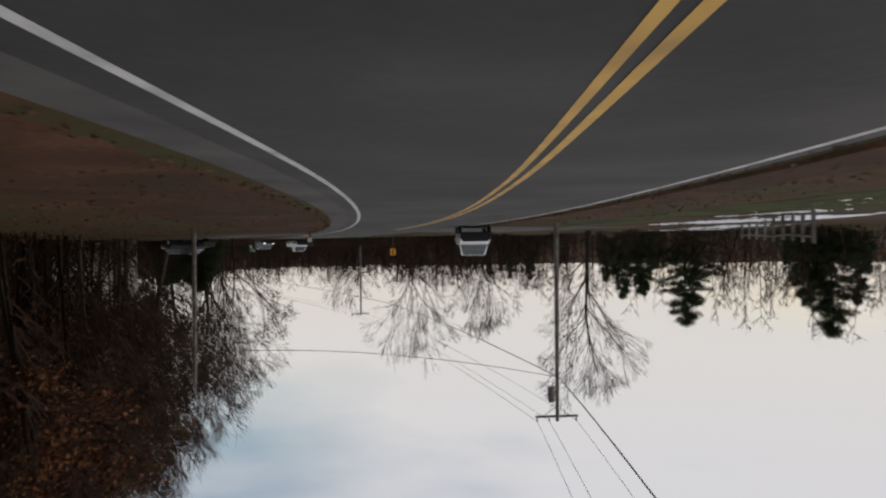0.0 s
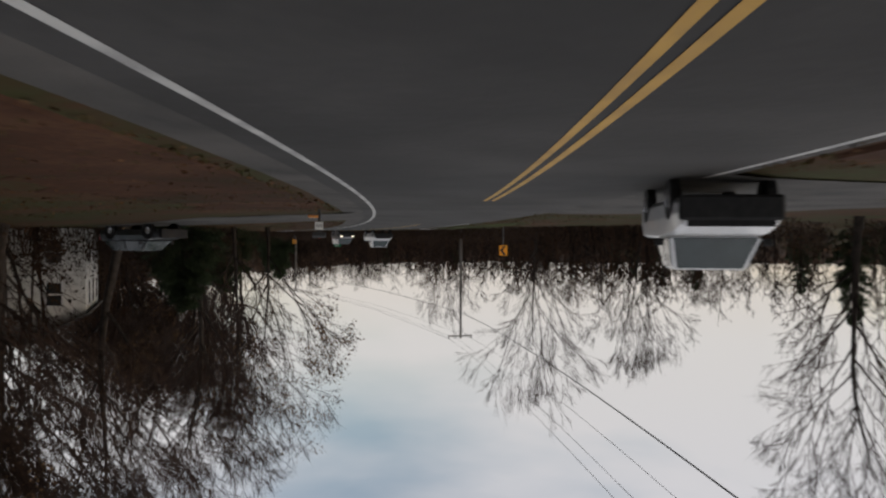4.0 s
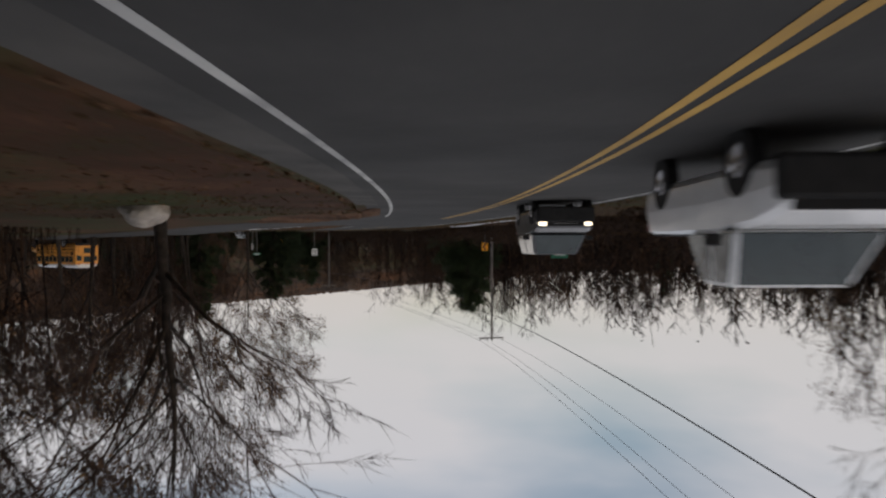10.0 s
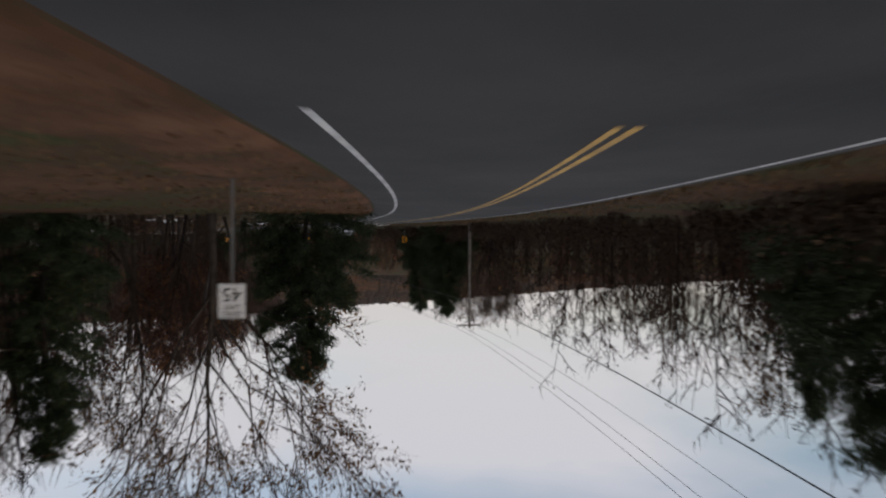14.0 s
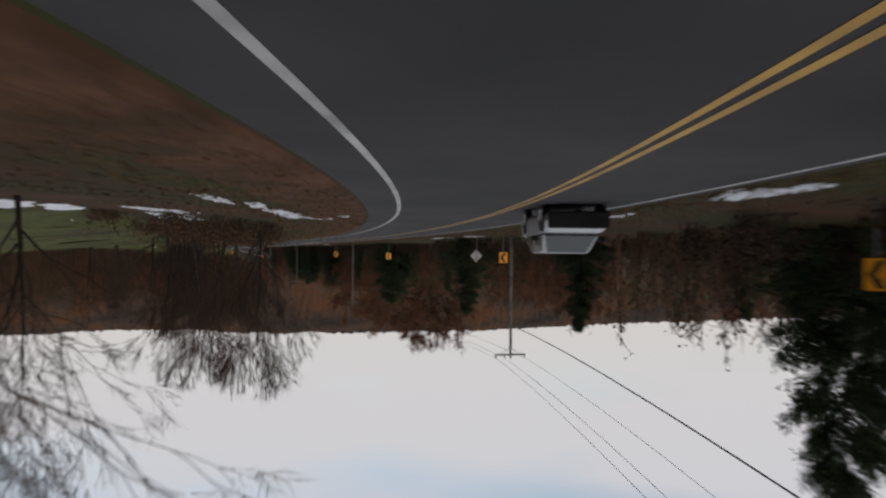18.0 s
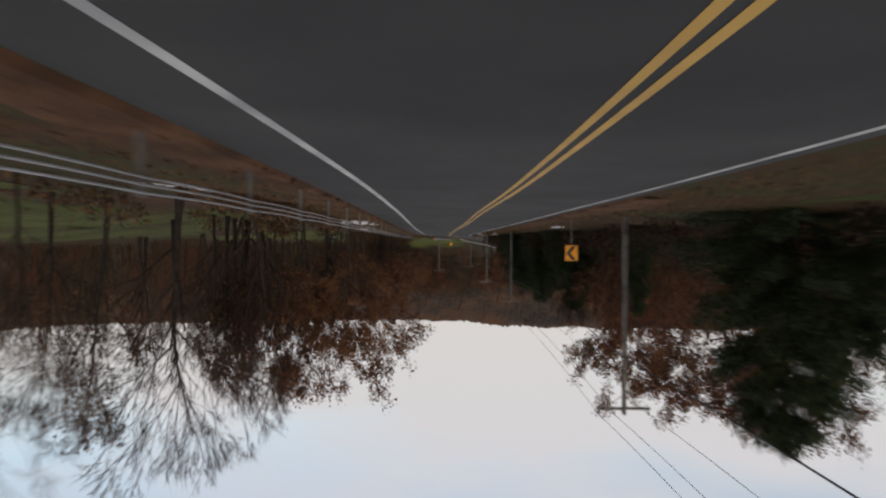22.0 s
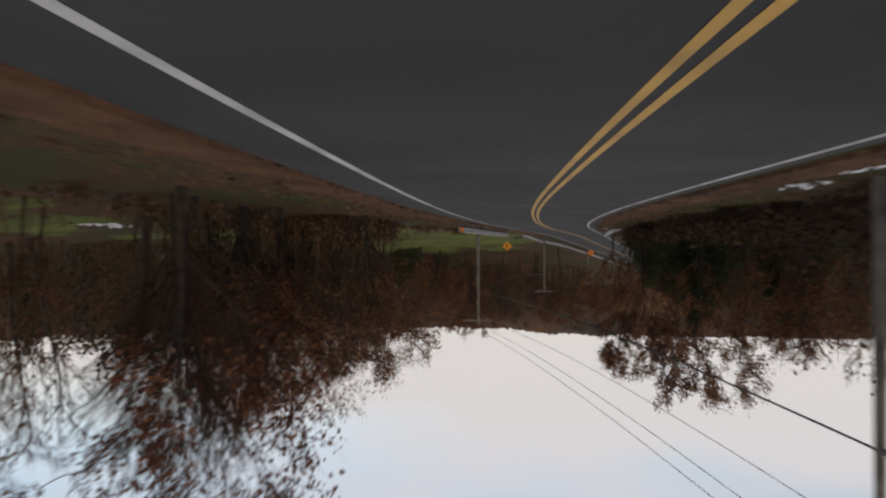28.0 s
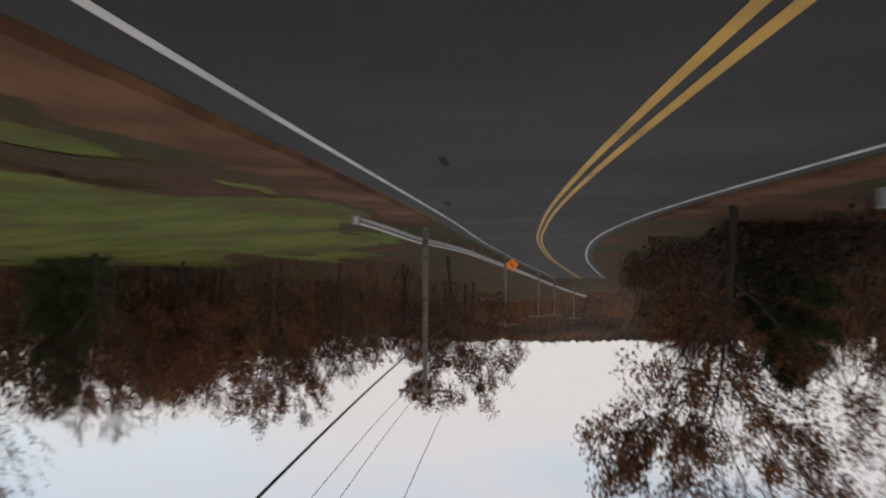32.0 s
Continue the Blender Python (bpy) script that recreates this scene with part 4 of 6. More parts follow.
blanket("driveway", dx, SHOULDER, 0.05, "worn grey asphalt driveway joining the road", "driveway", curve=(66.5, 77.0, 0.3))
dl = [tuple(map(float, on_road(s, o))) for s, o in ((47.0, -WIDTH - 0.1), (66.0, -WIDTH - 0.1), (60.0, -24.0), (53.0, -24.0))]
blanket("side_lane", dl, SHOULDER, 0.05, "grey asphalt lane joining the road", "driveway", curve=(47.0, 66.0, -WIDTH - 0.1))


def patch(s, off, length, width, seed, mat=SNOW, name="snow_patch", label="ragged patch of old white snow on the grass", thick=0.06):
    """A ragged low mound lying on the ground, broken up at its rim."""
    rng = np.random.default_rng(seed)
    n, rings = 44, 6
    verts, faces = [], []
    cx, cy = map(float, on_road(s, off))
    h = radians(heading(s))
    for r in range(rings + 1):
        for k in range(n):
            a = 2 * math.pi * k / n
            rad = r / rings * (1 + 0.55 * noise.noise((math.cos(a) * 2.3 + seed, math.sin(a) * 2.3, seed * 0.7)) + 0.2 * rng.uniform(-1, 1) * (r == rings))
            lx, ly = math.cos(a) * rad * width / 2, math.sin(a) * rad * length / 2
            verts.append((cx + lx * math.cos(h) - ly * math.sin(h), cy + lx * math.sin(h) + ly * math.cos(h), r))
    v = np.array(verts)
    z = ground_z(v[:, 0], v[:, 1]) + np.where(v[:, 2] < rings, thick * (1 - (v[:, 2] / rings) ** 2) * (0.6 + 0.8 * rng.uniform(0, 1, len(v))), -0.06)
    for r in range(rings):
        for k in range(n):
            a, b = r * n + k, r * n + (k + 1) % n
            faces.append((a, b, b + n, a + n))
    ob = part(name, (np.column_stack([v[:, :2], z + 0.02]), faces), mat)
    return tagged(ob, label, "snow" if mat is SNOW else "ground", group="snow patches" if mat is SNOW else "")


def snow(s, off, length, width, seed, cover=1.0, turn_by=0.0):
    """Old snow: many ragged thin scraps strewn along the road's way, one mesh."""
    rng = np.random.default_rng(seed)
    n = int(min(140, 6 + 6.0 * cover * length * width))
    h = radians(heading(s) + turn_by)
    cx, cy = map(float, on_road(s, off))
    pts, faces, lift = [], [], []
    for i in range(n):
        lx, ly = rng.normal(0, 0.3) * width, rng.uniform(-0.5, 0.5) * length * (1 - 0.4 * rng.uniform())
        size = 0.09 * math.exp(rng.normal(0, 0.55)) * min(2.2, 0.7 + 0.25 * width)
        m, turn = 11, rng.normal(0, 0.35)
        rim = 1 + 0.45 * rng.uniform(-1, 1, m)
        base = len(pts)
        pts.append((lx, ly))
        lift.append(0.05 + 0.03 * rng.uniform())
        for ring, up in ((0.55, 0.045), (1.0, -0.03)):
            for q in range(m):
                a = 2 * math.pi * q / m
                px, py = 0.75 * size * rim[q] * ring * math.cos(a), 2.0 * size * rim[q] * ring * math.sin(a)
                pts.append((lx + px * math.cos(turn) - py * math.sin(turn), ly + px * math.sin(turn) + py * math.cos(turn)))
                lift.append(up)
        for q in range(m):
            p = (q + 1) % m
            faces += [(base, base + 1 + q, base + 1 + p), (base + 1 + q, base + 1 + m + q, base + 1 + m + p, base + 1 + p)]
    p = np.array(pts)
    x, y = cx + p[:, 0] * math.cos(h) - p[:, 1] * math.sin(h), cy + p[:, 0] * math.sin(h) + p[:, 1] * math.cos(h)
    ob = part("snow_patch", (np.column_stack([x, y, ground_z(x, y) + np.array(lift)]), faces), SNOW)
    return tagged(ob, "ragged scraps of old white snow on the grass", "snow", group="snow patches", kind="stuff")


k = 0
for s, off, ln, w in ((66, -36, 16, 5), (74, -38, 12, 3), (58, -33, 8, 2.5), (180.5, 4.2, 6, 0.9), (176, 5.5, 4, 0.8), (170, -9.6, 9, 0.9), (163, -9.3, 5, 0.7), (180, -9.9, 6, 1.0), (150, -9.2, 4, 0.6),
                     (284.5, 4.7, 6, 0.5), (288.5, 4.2, 5, 0.5), (292.5, 4.2, 5, 0.7), (295.5, 3.7, 4, 0.8), (288.5, 1.9, 1.0, 0.3), (293, 2.7, 1.4, 0.3), (304, 13, 7, 3), (312, 13, 9, 3), (318, 18, 10, 4), (281, 5.6, 6, 0.6),
                     (331, -9.8, 8, 1.0), (322, -10.4, 5, 0.8), (290, -8.3, 5, 0.6), (296, -8.6, 6, 0.7), (285, -8.4, 4, 0.5), (386.5, 2.8, 3, 0.8), (389, 3.4, 5, 1.4), (392.5, 3.0, 4, 1.0), (395.5, 5.6, 7, 2.6), (400, 6.4, 4, 1.4), (366, 7.0, 6, 1.4), (446, -9.5, 6, 0.5),
                     (468, -8.5, 1.6, 0.3), (472, -8.9, 3, 0.5), (441, 5.0, 6, 1.2), (430, 6.5, 7, 1.2), (519.5, 1.7, 2.4, 0.3), (522.5, 2.0, 2.0, 0.3), (528, 7.6, 4, 0.9), (526, -8.0, 2.4, 0.4), (496, 21, 8, 1.2), (503, -16, 9, 1.6)):
    k += 1
    snow(s, off, ln, w, 100 + k)
# banks along the kerbless edges at the junction, and the snowy strip at the start
snow(181.4, 6.6, 7.5, 0.7, 151, 5.0, 80.0)
snow(176.5, -9.5, 7.0, 0.7, 152, 5.0)
snow(183.0, -9.8, 6.0, 0.6, 153, 4.0)
for q, (s, off, ln, w, cover) in enumerate(((292, 4.6, 12, 0.8, 3.0), (272.5, -8.0, 6, 0.8, 3.0), (289.5, -7.6, 5, 0.6, 3.0), (393, 4.4, 10, 2.4, 2.5), (395.5, -10.3, 3, 0.6, 3.0),
                                            (455.5, -8.0, 5, 0.6, 4.0), (446, -7.6, 2, 0.3, 3.0), (111.5, -9.6, 7, 0.7, 3.0), (43, -21, 18, 2.6, 2.0))):
    snow(s, off, ln, w, 160 + q, cover)
for q, (s, off, ln, w) in enumerate(((43, -24.0, 17, 4.5), (30, -25.0, 10, 3.0), (301, 16.5, 8, 3.0), (296, 18.0, 5, 2.2))):
    patch(s, off, ln, w, 170 + q, thick=0.1)
snow(529.0, 22.0, 13.0, 1.6, 171, 3.0, 85.0)
snow(508.0, -12.8, 5.0, 1.2, 172, 2.0)
snow(24.0, -14.2, 9.0, 1.6, 154, 2.0)
snow(31.0, -16.2, 9.0, 2.2, 155, 2.0)
for s, off, ln, w in ((326, 52, 52, 62), (322, 22, 40, 22), (374, 44, 44, 50), (362, 20, 36, 16), (472, 23, 64, 17), (541, 6.5, 30, 7), (552, 17, 96, 27), (519, 17, 36, 18), (404, 14, 12, 6), (398, 24, 70, 26)):
    k += 1
    patch(s, off, ln, w, 200 + k, LAWN if s > 440 else MEADOW, "lawn", "short green grass of an open field", 0.5 if off > 40 else 0.08)
for s, off, ln, w in ((30, -14, 60, 5), (95, -9.5, 30, 3), (318, -13, 14, 4), (350, -12, 24, 3)):
    k += 1
    patch(s, off, ln, w, 200 + k, DULL_LAWN, "grass_strip", "strip of green grass beside the road", 0.05)


for s, off, ln, w in ((31.5, -5.2, 0.5, 0.3), (540.3, -1.4, 1.2, 0.14), (550.2, -0.7, 1.6, 0.12)):
    strip("tar_patch", s - ln / 2, s + ln / 2, [off - w / 2, off + w / 2], [crown(off - w / 2) + 0.001, crown(off + w / 2) + 0.001], TAR, step=ln / 4, label="dark tar patch on the asphalt", category="road repair", wave=0.06)
patch(542, 5.4, 15, 4.6, 301, GROUND, "brown_grass_patch", "patch of dark brown withered grass on the lawn", 0.17)


def drift(s0, s1, o0, o1, seed, mat=None):
    """A ragged band of fallen leaves along the edge of the paving."""
    s = np.arange(s0, s1, 0.5)
    side = 1 if o0 > 0 else -1
    rows = []
    for u in (0.0, 0.06, 0.35, 0.7, 0.94, 1.0):
        wob = np.array([noise.noise((a * 0.5, seed, 0)) * 0.35 + noise.noise((a * 1.7, seed, 3)) * 0.2 for a in s])
        rows.append((o0 + (o1 - o0) * u + side * wob * (o1 - o0) * side * u, u))
    verts = []
    for off, u in rows:
        x, y = on_road(s, lane_off(s, off))
        verts.append(np.column_stack([x, y, ground_z(x, y) + (-0.06 if u in (0.0, 1.0) else 0.035)]))
    n = len(s)
    faces = [(r * n + i, r * n + i + 1, (r + 1) * n + i + 1, (r + 1) * n + i) for r in range(5) for i in range(n - 1)]
    return tagged(part("leaf_drift", (np.concatenate(verts), faces), mat or DRIFT), "band of orange-brown fallen leaves along the road edge", "leaves", kind="stuff")


DARK_DRIFT = material("dark_leaf_drift", [(0.026, 0.02, 0.008), (0.036, 0.018, 0.009), (0.05, 0.022, 0.012), (0.075, 0.038, 0.02)], 0.35, 0.95, 0.9, fine=6.0, spread=1.1, spec=0.1)
MID_DRIFT = material("brown_leaf_drift", [(0.036, 0.026, 0.01), (0.055, 0.028, 0.014), (0.085, 0.04, 0.02), (0.12, 0.06, 0.032)], 0.45, 0.95, 0.9, fine=7.0, spread=1.1, spec=0.1)
DRIFT = material("leaf_drift", [(0.035, 0.02, 0.01), (0.075, 0.036, 0.018), (0.13, 0.068, 0.036)], 0.5, 0.95, 0.9, fine=9.0, spread=1.0, spec=0.1)


def corner_leaves():
    """Leaves swept into the rounded corner where the side road leaves."""
    rng = np.random.default_rng(303)
    offs = np.linspace(0.4, 8.6, 42)
    end = 0.9 + np.interp(offs, [0, 0.8, 1.3, 2, 3.2, 5.3, 8.1, 9], [147, 149.6, 151.8, 154.4, 157.1, 159.2, 161, 161.4])
    span = np.interp(offs, [0.7, 2.5, 5, 8.6], [9.5, 12.5, 10.5, 5.0])
    u = np.linspace(0, 1, 44)
    ragged = np.array([noise.noise((o * 1.1, 3.3, 0.0)) + 0.5 * noise.noise((o * 3.7, 9.0, 0.0)) for o in offs])
    S = (end + 0.25 * ragged)[:, None] - (span * (1 + 0.45 * ragged))[:, None] * u[None]
    Of = offs[:, None] + 0.0 * S
    x, y = on_road(S.ravel(), lane_off(S.ravel(), Of.ravel()))
    edge = np.minimum(np.minimum(u[None] * 9, (1 - u[None]) * 2.2), np.minimum((Of - 0.4) * 2.2, (8.6 - Of) * 1.2))
    lumps = np.array([[noise.noise((a * 0.9, b * 0.9, 5.0)) for b in r] for a, r in zip(offs, S)])
    h = np.clip(edge, 0, 1) * (0.07 + 0.05 * lumps + 0.03 * rng.uniform(-1, 1, S.shape)) - 0.02 * (edge <= 0.01)
    z = ground_z(x, y) + 0.02 + h.ravel()
    w = len(u)
    faces = [(i * w + j, (i + 1) * w + j, (i + 1) * w + j + 1, i * w + j + 1) for i in range(len(offs) - 1) for j in range(w - 1)]
    return tagged(part("fallen_leaves", (np.column_stack([x, y, z]), faces), DRIFT), "orange-brown fallen leaves heaped on the corner of the verge", "leaves", kind="stuff")


corner_leaves()
drift(-20, 64, 1.3, 6.5, 4, DARK_DRIFT)
drift(82, 140, 1.3, 4.6, 5, DARK_DRIFT)
drift(176.5, 298, 0.95, 3.6, 6, MID_DRIFT)
patch(181, 4.0, 9, 4.4, 304, MID_DRIFT, "fallen_leaves", "orange-brown fallen leaves on the corner of the verge", 0.14)
drift(-20, 45, -WIDTH - 0.5, -WIDTH - 2.2, 7, DARK_DRIFT)
drift(300, 380, 0.92, 2.2, 1)
drift(380, 560, 0.92, 2.4, 2)
drift(360, 560, -WIDTH - 0.5, -WIDTH - 1.7, 3)


def litter(s0, s1, o0, o1, count, seed):
    """Fallen leaves and tufts on the verge."""
    rng = np.random.default_rng(seed)
    s, o = rng.uniform(s0, s1, count), o0 + (o1 - o0) * rng.uniform(0, 1, count) ** 1.3
    keep = off_paving(s, o)
    x, y = on_road(s[keep], o[keep])
    z = ground_z(x, y) + 0.03
    v, f = leaves_at(rng, np.column_stack([x, y, z - 0.01]), 0.1, 1.3, 0.2)
    return tagged(part("leaf_litter", (v, f), LITTER), "scattered brown fallen leaves on the verge", "leaves", kind="stuff")


def tufts(s0, s1, o0, o1, count, seed, mat, name, label, height=0.075):
    """Blades of grass in small tufts, each blade a thin triangle."""
    rng = np.random.default_rng(seed)
    s, o = rng.uniform(s0, s1, count), o0 + (o1 - o0) * rng.uniform(0, 1, count) ** 1.4
    keep = off_paving(s, o)
    x, y = on_road(s[keep], o[keep])
    z = ground_z(x, y)
    verts, faces = [], []
    for a, b, c in zip(x, y, z):
        hh = height * rng.uniform(0.5, 1.4)
        for _ in range(6):
            t = rng.uniform(0, 2 * math.pi)
            u, w = rng.normal(0, 0.05, 2)
            dx, dy = 0.014 * math.cos(t), 0.014 * math.sin(t)
            lx, ly = rng.normal(0, 0.4 * hh, 2)
            i = len(verts)
            verts += [(a + u - dx, b + w - dy, c - 0.02), (a + u + dx, b + w + dy, c - 0.02), (a + u + lx, b + w + ly, c + hh)]
            faces.append((i, i + 1, i + 2))
    return tagged(part(name, (verts, faces), mat), label, "grass", kind="stuff")


DRY_GRASS = material("dry_grass", [(0.1, 0.062, 0.032), (0.15, 0.092, 0.047), (0.2, 0.125, 0.066)], 2.0, 0.9, 0.0, per_island=0.7, spec=0.1)
GREEN_GRASS = material("green_grass", [(0.05, 0.052, 0.018), (0.07, 0.06, 0.025), (0.08, 0.06, 0.028)], 2.0, 0.9, 0.0, per_island=0.7, spec=0.1)
litter(-5, 110, 1.3, 22, 9000, 1)
litter(110, 150, 1.3, 14, 3000, 2)
litter(174, 300, 1.3, 12, 6000, 3)
litter(300, 530, 1.3, 6, 6000, 4)
litter(0, 530, -WIDTH - 0.6, -WIDTH - 5, 7000, 5)
tufts(-5, 300, 1.4, 14, 9000, 11, GREEN_GRASS, "verge_grass", "short dull green grass of the verge")
tufts(180, 540, 1.4, 6, 7000, 12, DRY_GRASS, "dry_verge_grass", "dry brown grass of the verge", 0.1)
tufts(0, 540, -WIDTH - 0.5, -WIDTH - 7, 9000, 13, GREEN_GRASS, "verge_grass", "short dull green grass of the verge")
tufts(150, 540, -WIDTH - 0.5, -WIDTH - 4, 5000, 14, DRY_GRASS, "dry_verge_grass", "dry brown grass of the verge", 0.1)


# ---- vehicles: front towards +y ----
def hull(sections):
    """Closed skin through rings of (x, y, z) points."""
    bm = bmesh.new()
    rings = [[bm.verts.new(p) for p in r] for r in sections]
    n = len(rings[0])
    for a, b in zip(rings, rings[1:]):
        for i in range(n):
            bm.faces.new((a[i], a[(i + 1) % n], b[(i + 1) % n], b[i]))
    bm.faces.new(rings[0])
    bm.faces.new(list(reversed(rings[-1])))
    return bm


def ring_at(y, w, z0, z1, r=0.1, tuck=0.06):
    """A rounded rectangular ring, a little narrower at the top and the sill."""
    return [(-w + r, y, z0), (w - r, y, z0), (w - 0.02, y, z0 + r), (w, y, (z0 + z1) / 2), (w - tuck, y, z1 - r * 0.6), (w - tuck - r, y, z1),
            (-w + tuck + r, y, z1), (-w + tuck, y, z1 - r * 0.6), (-w, y, (z0 + z1) / 2), (-w + 0.02, y, z0 + r)]


def wheel(parent, x, y, r, w=0.2):
    t = bmesh.new()
    rod(t, (x - w / 2, y, r), (x + w / 2, y, r), r, seg=24)
    bmesh.ops.bevel(t, geom=[e for e in t.edges if len(e.link_faces) == 2 and e.calc_face_angle() > 1.0], offset=0.03, segments=2, affect="EDGES")
    tyre = part("wheel", t, RUBBER, parent)
    h = bmesh.new()
    sx = 1 if x > 0 else -1
    rod(h, (x + sx * (w / 2 - 0.02), y, r), (x + sx * (w / 2 + 0.012), y, r), r * 0.62, r * 0.56, 18)
    for i in range(5):
        a = 2 * math.pi * i / 5
        rod(h, (x + sx * (w / 2 + 0.015), y, r), (x + sx * (w / 2 + 0.015), y + r * 0.5 * math.cos(a), r + r * 0.5 * math.sin(a)), 0.035, seg=6)
    part("rim", h, CHROME, tyre)


def quad_plate(pts, mat, name, parent, lift=0.012, inset=0.1):
    """A pane set just proud of the cabin's face that has these four corners."""
    p = [Vector(q) for q in pts]
    c = sum(p, Vector()) / 4
    n = (p[1] - p[0]).cross(p[3] - p[0]).normalized()
    p = [q + (c - q).normalized() * inset for q in p]
    bm = bmesh.new()
    lo = [bm.verts.new(q - n * 0.01) for q in p]
    hi = [bm.verts.new(q + n * lift) for q in p]
    bm.faces.new(hi)
    for i in range(4):
        bm.faces.new((lo[i], lo[(i + 1) % 4], hi[(i + 1) % 4], hi[i]))
    return part(name, bm, mat, parent)


def car(x, y, turn, paint, label, category="car", length=4.6, width=1.82, height=1.5, hood=1.05, nose=1.0, pickup=False, lit=False, van=False, clearance=0.26):
    z = max(gz(x, y), float(road_z(nearest(x, y)[0][0])))
    v = thing("pickup_truck" if pickup else "car", label, category, (x, y, z + 0.01), turn)
    w, L, belt = width / 2, length, height * 0.62
    rear_deck = belt - 0.02
    yb, yf = -L / 2, L / 2
    body = hull([ring_at(yb, w - 0.08, clearance + 0.14, rear_deck - 0.06), ring_at(yb + 0.12, w - 0.01, clearance + 0.02, rear_deck), ring_at(yb + L * 0.3, w, clearance, belt),
                 ring_at(yb + L * 0.62, w, clearance, belt), ring_at(yf - nose * 0.55, w - 0.01, clearance, belt - 0.08), ring_at(yf - 0.14, w - 0.05, clearance + 0.04, belt - 0.2),
                 ring_at(yf, w - 0.16, clearance + 0.14, belt - 0.3)])
    part("body", body, paint, v)
    c0 = yb + (L * 0.42 if pickup else (0.12 if van else 0.35))
    c1 = yf - nose
    t0, t1 = c0 + (0.08 if pickup or van else 0.42), c1 - 0.62
    wb, wt, zb, zt = w - 0.07, w - 0.24, belt - 0.03, height
    cab = bmesh.new()
    lo = [(-wb, c0, zb), (wb, c0, zb), (wb, c1, zb), (-wb, c1, zb)]
    hi = [(-wt, t0, zt - 0.04), (wt, t0, zt - 0.04), (wt, t1, zt - 0.04), (-wt, t1, zt - 0.04)]
    a, b = [cab.verts.new(p) for p in lo], [cab.verts.new(p) for p in hi]
    cab.faces.new(b)
    cab.faces.new(list(reversed(a)))
    for i in range(4):
        cab.faces.new((a[i], a[(i + 1) % 4], b[(i + 1) % 4], b[i]))
    bmesh.ops.bevel(cab, geom=list(cab.edges), offset=0.05, segments=2, affect="EDGES")
    part("cabin", cab, paint, v)
    quad_plate([lo[2], lo[3], hi[3], hi[2]], GLASS, "windscreen", v)
    quad_plate([lo[0], lo[1], hi[1], hi[0]], GLASS, "rear_window", v)
    mid = 0.5 * (c0 + c1)
    for sx, ia, ib in ((1, 1, 2), (-1, 3, 0)):
        p, q, r, s = Vector(lo[ia]), Vector(lo[ib]), Vector(hi[ib]), Vector(hi[ia])
        quad_plate([p, p.lerp(q, 0.49), s.lerp(r, 0.49), s], GLASS, "side_window", v, inset=0.07)
        quad_plate([p.lerp(q, 0.51), q, r, s.lerp(r, 0.51)], GLASS, "side_window", v, inset=0.07)
        m = boxed(sx * (w + 0.09), c1 - 0.25, belt + 0.08, 0.2, 0.1, 0.15, 0.03)
        part("wing_mirror", m, PLASTIC, v)
        for yy in (yb + L * 0.2, yf - L * 0.19):
            wheel(v, sx * (w - 0.1), yy, 0.35 if pickup or van else 0.32)
            bm = bmesh.new()
            rod(bm, (sx * (w - 0.17), yy, 0.36), (sx * (w + 0.004), yy, 0.36), 0.42, seg=22)
            part("wheel_arch", bm, PLASTIC, v)
        part("headlight", boxed(sx * (w - 0.3), yf - 0.06, belt - 0.36, 0.36, 0.16, 0.16, 0.03), HEADLIGHT_ON if lit else LENS, v)
        if lit:
            part("fog_light", boxed(sx * (w - 0.42), yf - 0.0, clearance + 0.24, 0.14, 0.08, 0.09, 0.02), HEADLIGHT_ON, v)
        part("tail_light", boxed(sx * (w - 0.14), yb + 0.05, belt - 0.22, 0.14, 0.14, 0.3, 0.02), LAMP_RED, v)
    part("front_bumper", boxed(0, yf - 0.02, clearance + 0.22, width - 0.1, 0.24, 0.48, 0.06), PLASTIC, v)
    part("bumper_trim", boxed(0, yf + 0.085, clearance + 0.33, width - 0.4, 0.02, 0.03, 0.006), CHROME, v)
    grille = bmesh.new()
    box(grille, 0, yf + 0.005, belt - 0.42, width * (0.8 if pickup else 0.62), 0.08, 0.42 if pickup else 0.32, 0.02)
    gr = part("grille", grille, PLASTIC, v)
    for i in range(3):
        part("grille_bar", boxed(0, yf + 0.04, belt - 0.46 + i * 0.06, width * 0.42, 0.014, 0.014), CHROME, gr)
    part("number_plate", boxed(0, yf + 0.085, clearance + 0.22, 0.3, 0.012, 0.15, 0.004), SIGN_WHITE, v)
    part("rear_bumper", boxed(0, yb + 0.02, clearance + 0.2, width - 0.2, 0.18, 0.2, 0.04), PLASTIC, v)
    if pickup:
        bed = boxed(0, yb + L * 0.21, belt - 0.01, width - 0.3, L * 0.36, 0.03)
        part("bed", bed, PLASTIC, v)
    return v


for s, off, paint, label, opt in ((50.0, -7.9, PAINT_WHITE, "white pickup truck standing at the roadside", dict(pickup=True, length=5.4, width=1.98, height=1.85, nose=1.3, clearance=0.36, category="truck")),
                                  (117.5, -5.9, PAINT_WHITE, "white pickup truck with a black grille in the oncoming lane", dict(pickup=True, length=5.5, width=2.0, height=1.9, nose=1.35, clearance=0.4, category="truck")),
                                  (133.5, -5.5, PAINT_DARK, "dark off-road car with lit headlights in the oncoming lane", dict(lit=True, height=1.8, van=True, width=1.9)),
                                  (280.0, -5.1, PAINT_SILVER, "silver car with lit headlights in the oncoming lane", dict(lit=True, height=1.45))):
    x, y = map(float, on_road(s, off))
    car(x, y, heading(s) + 180 + (8 if s == 50.0 else 0), paint, label, **opt)
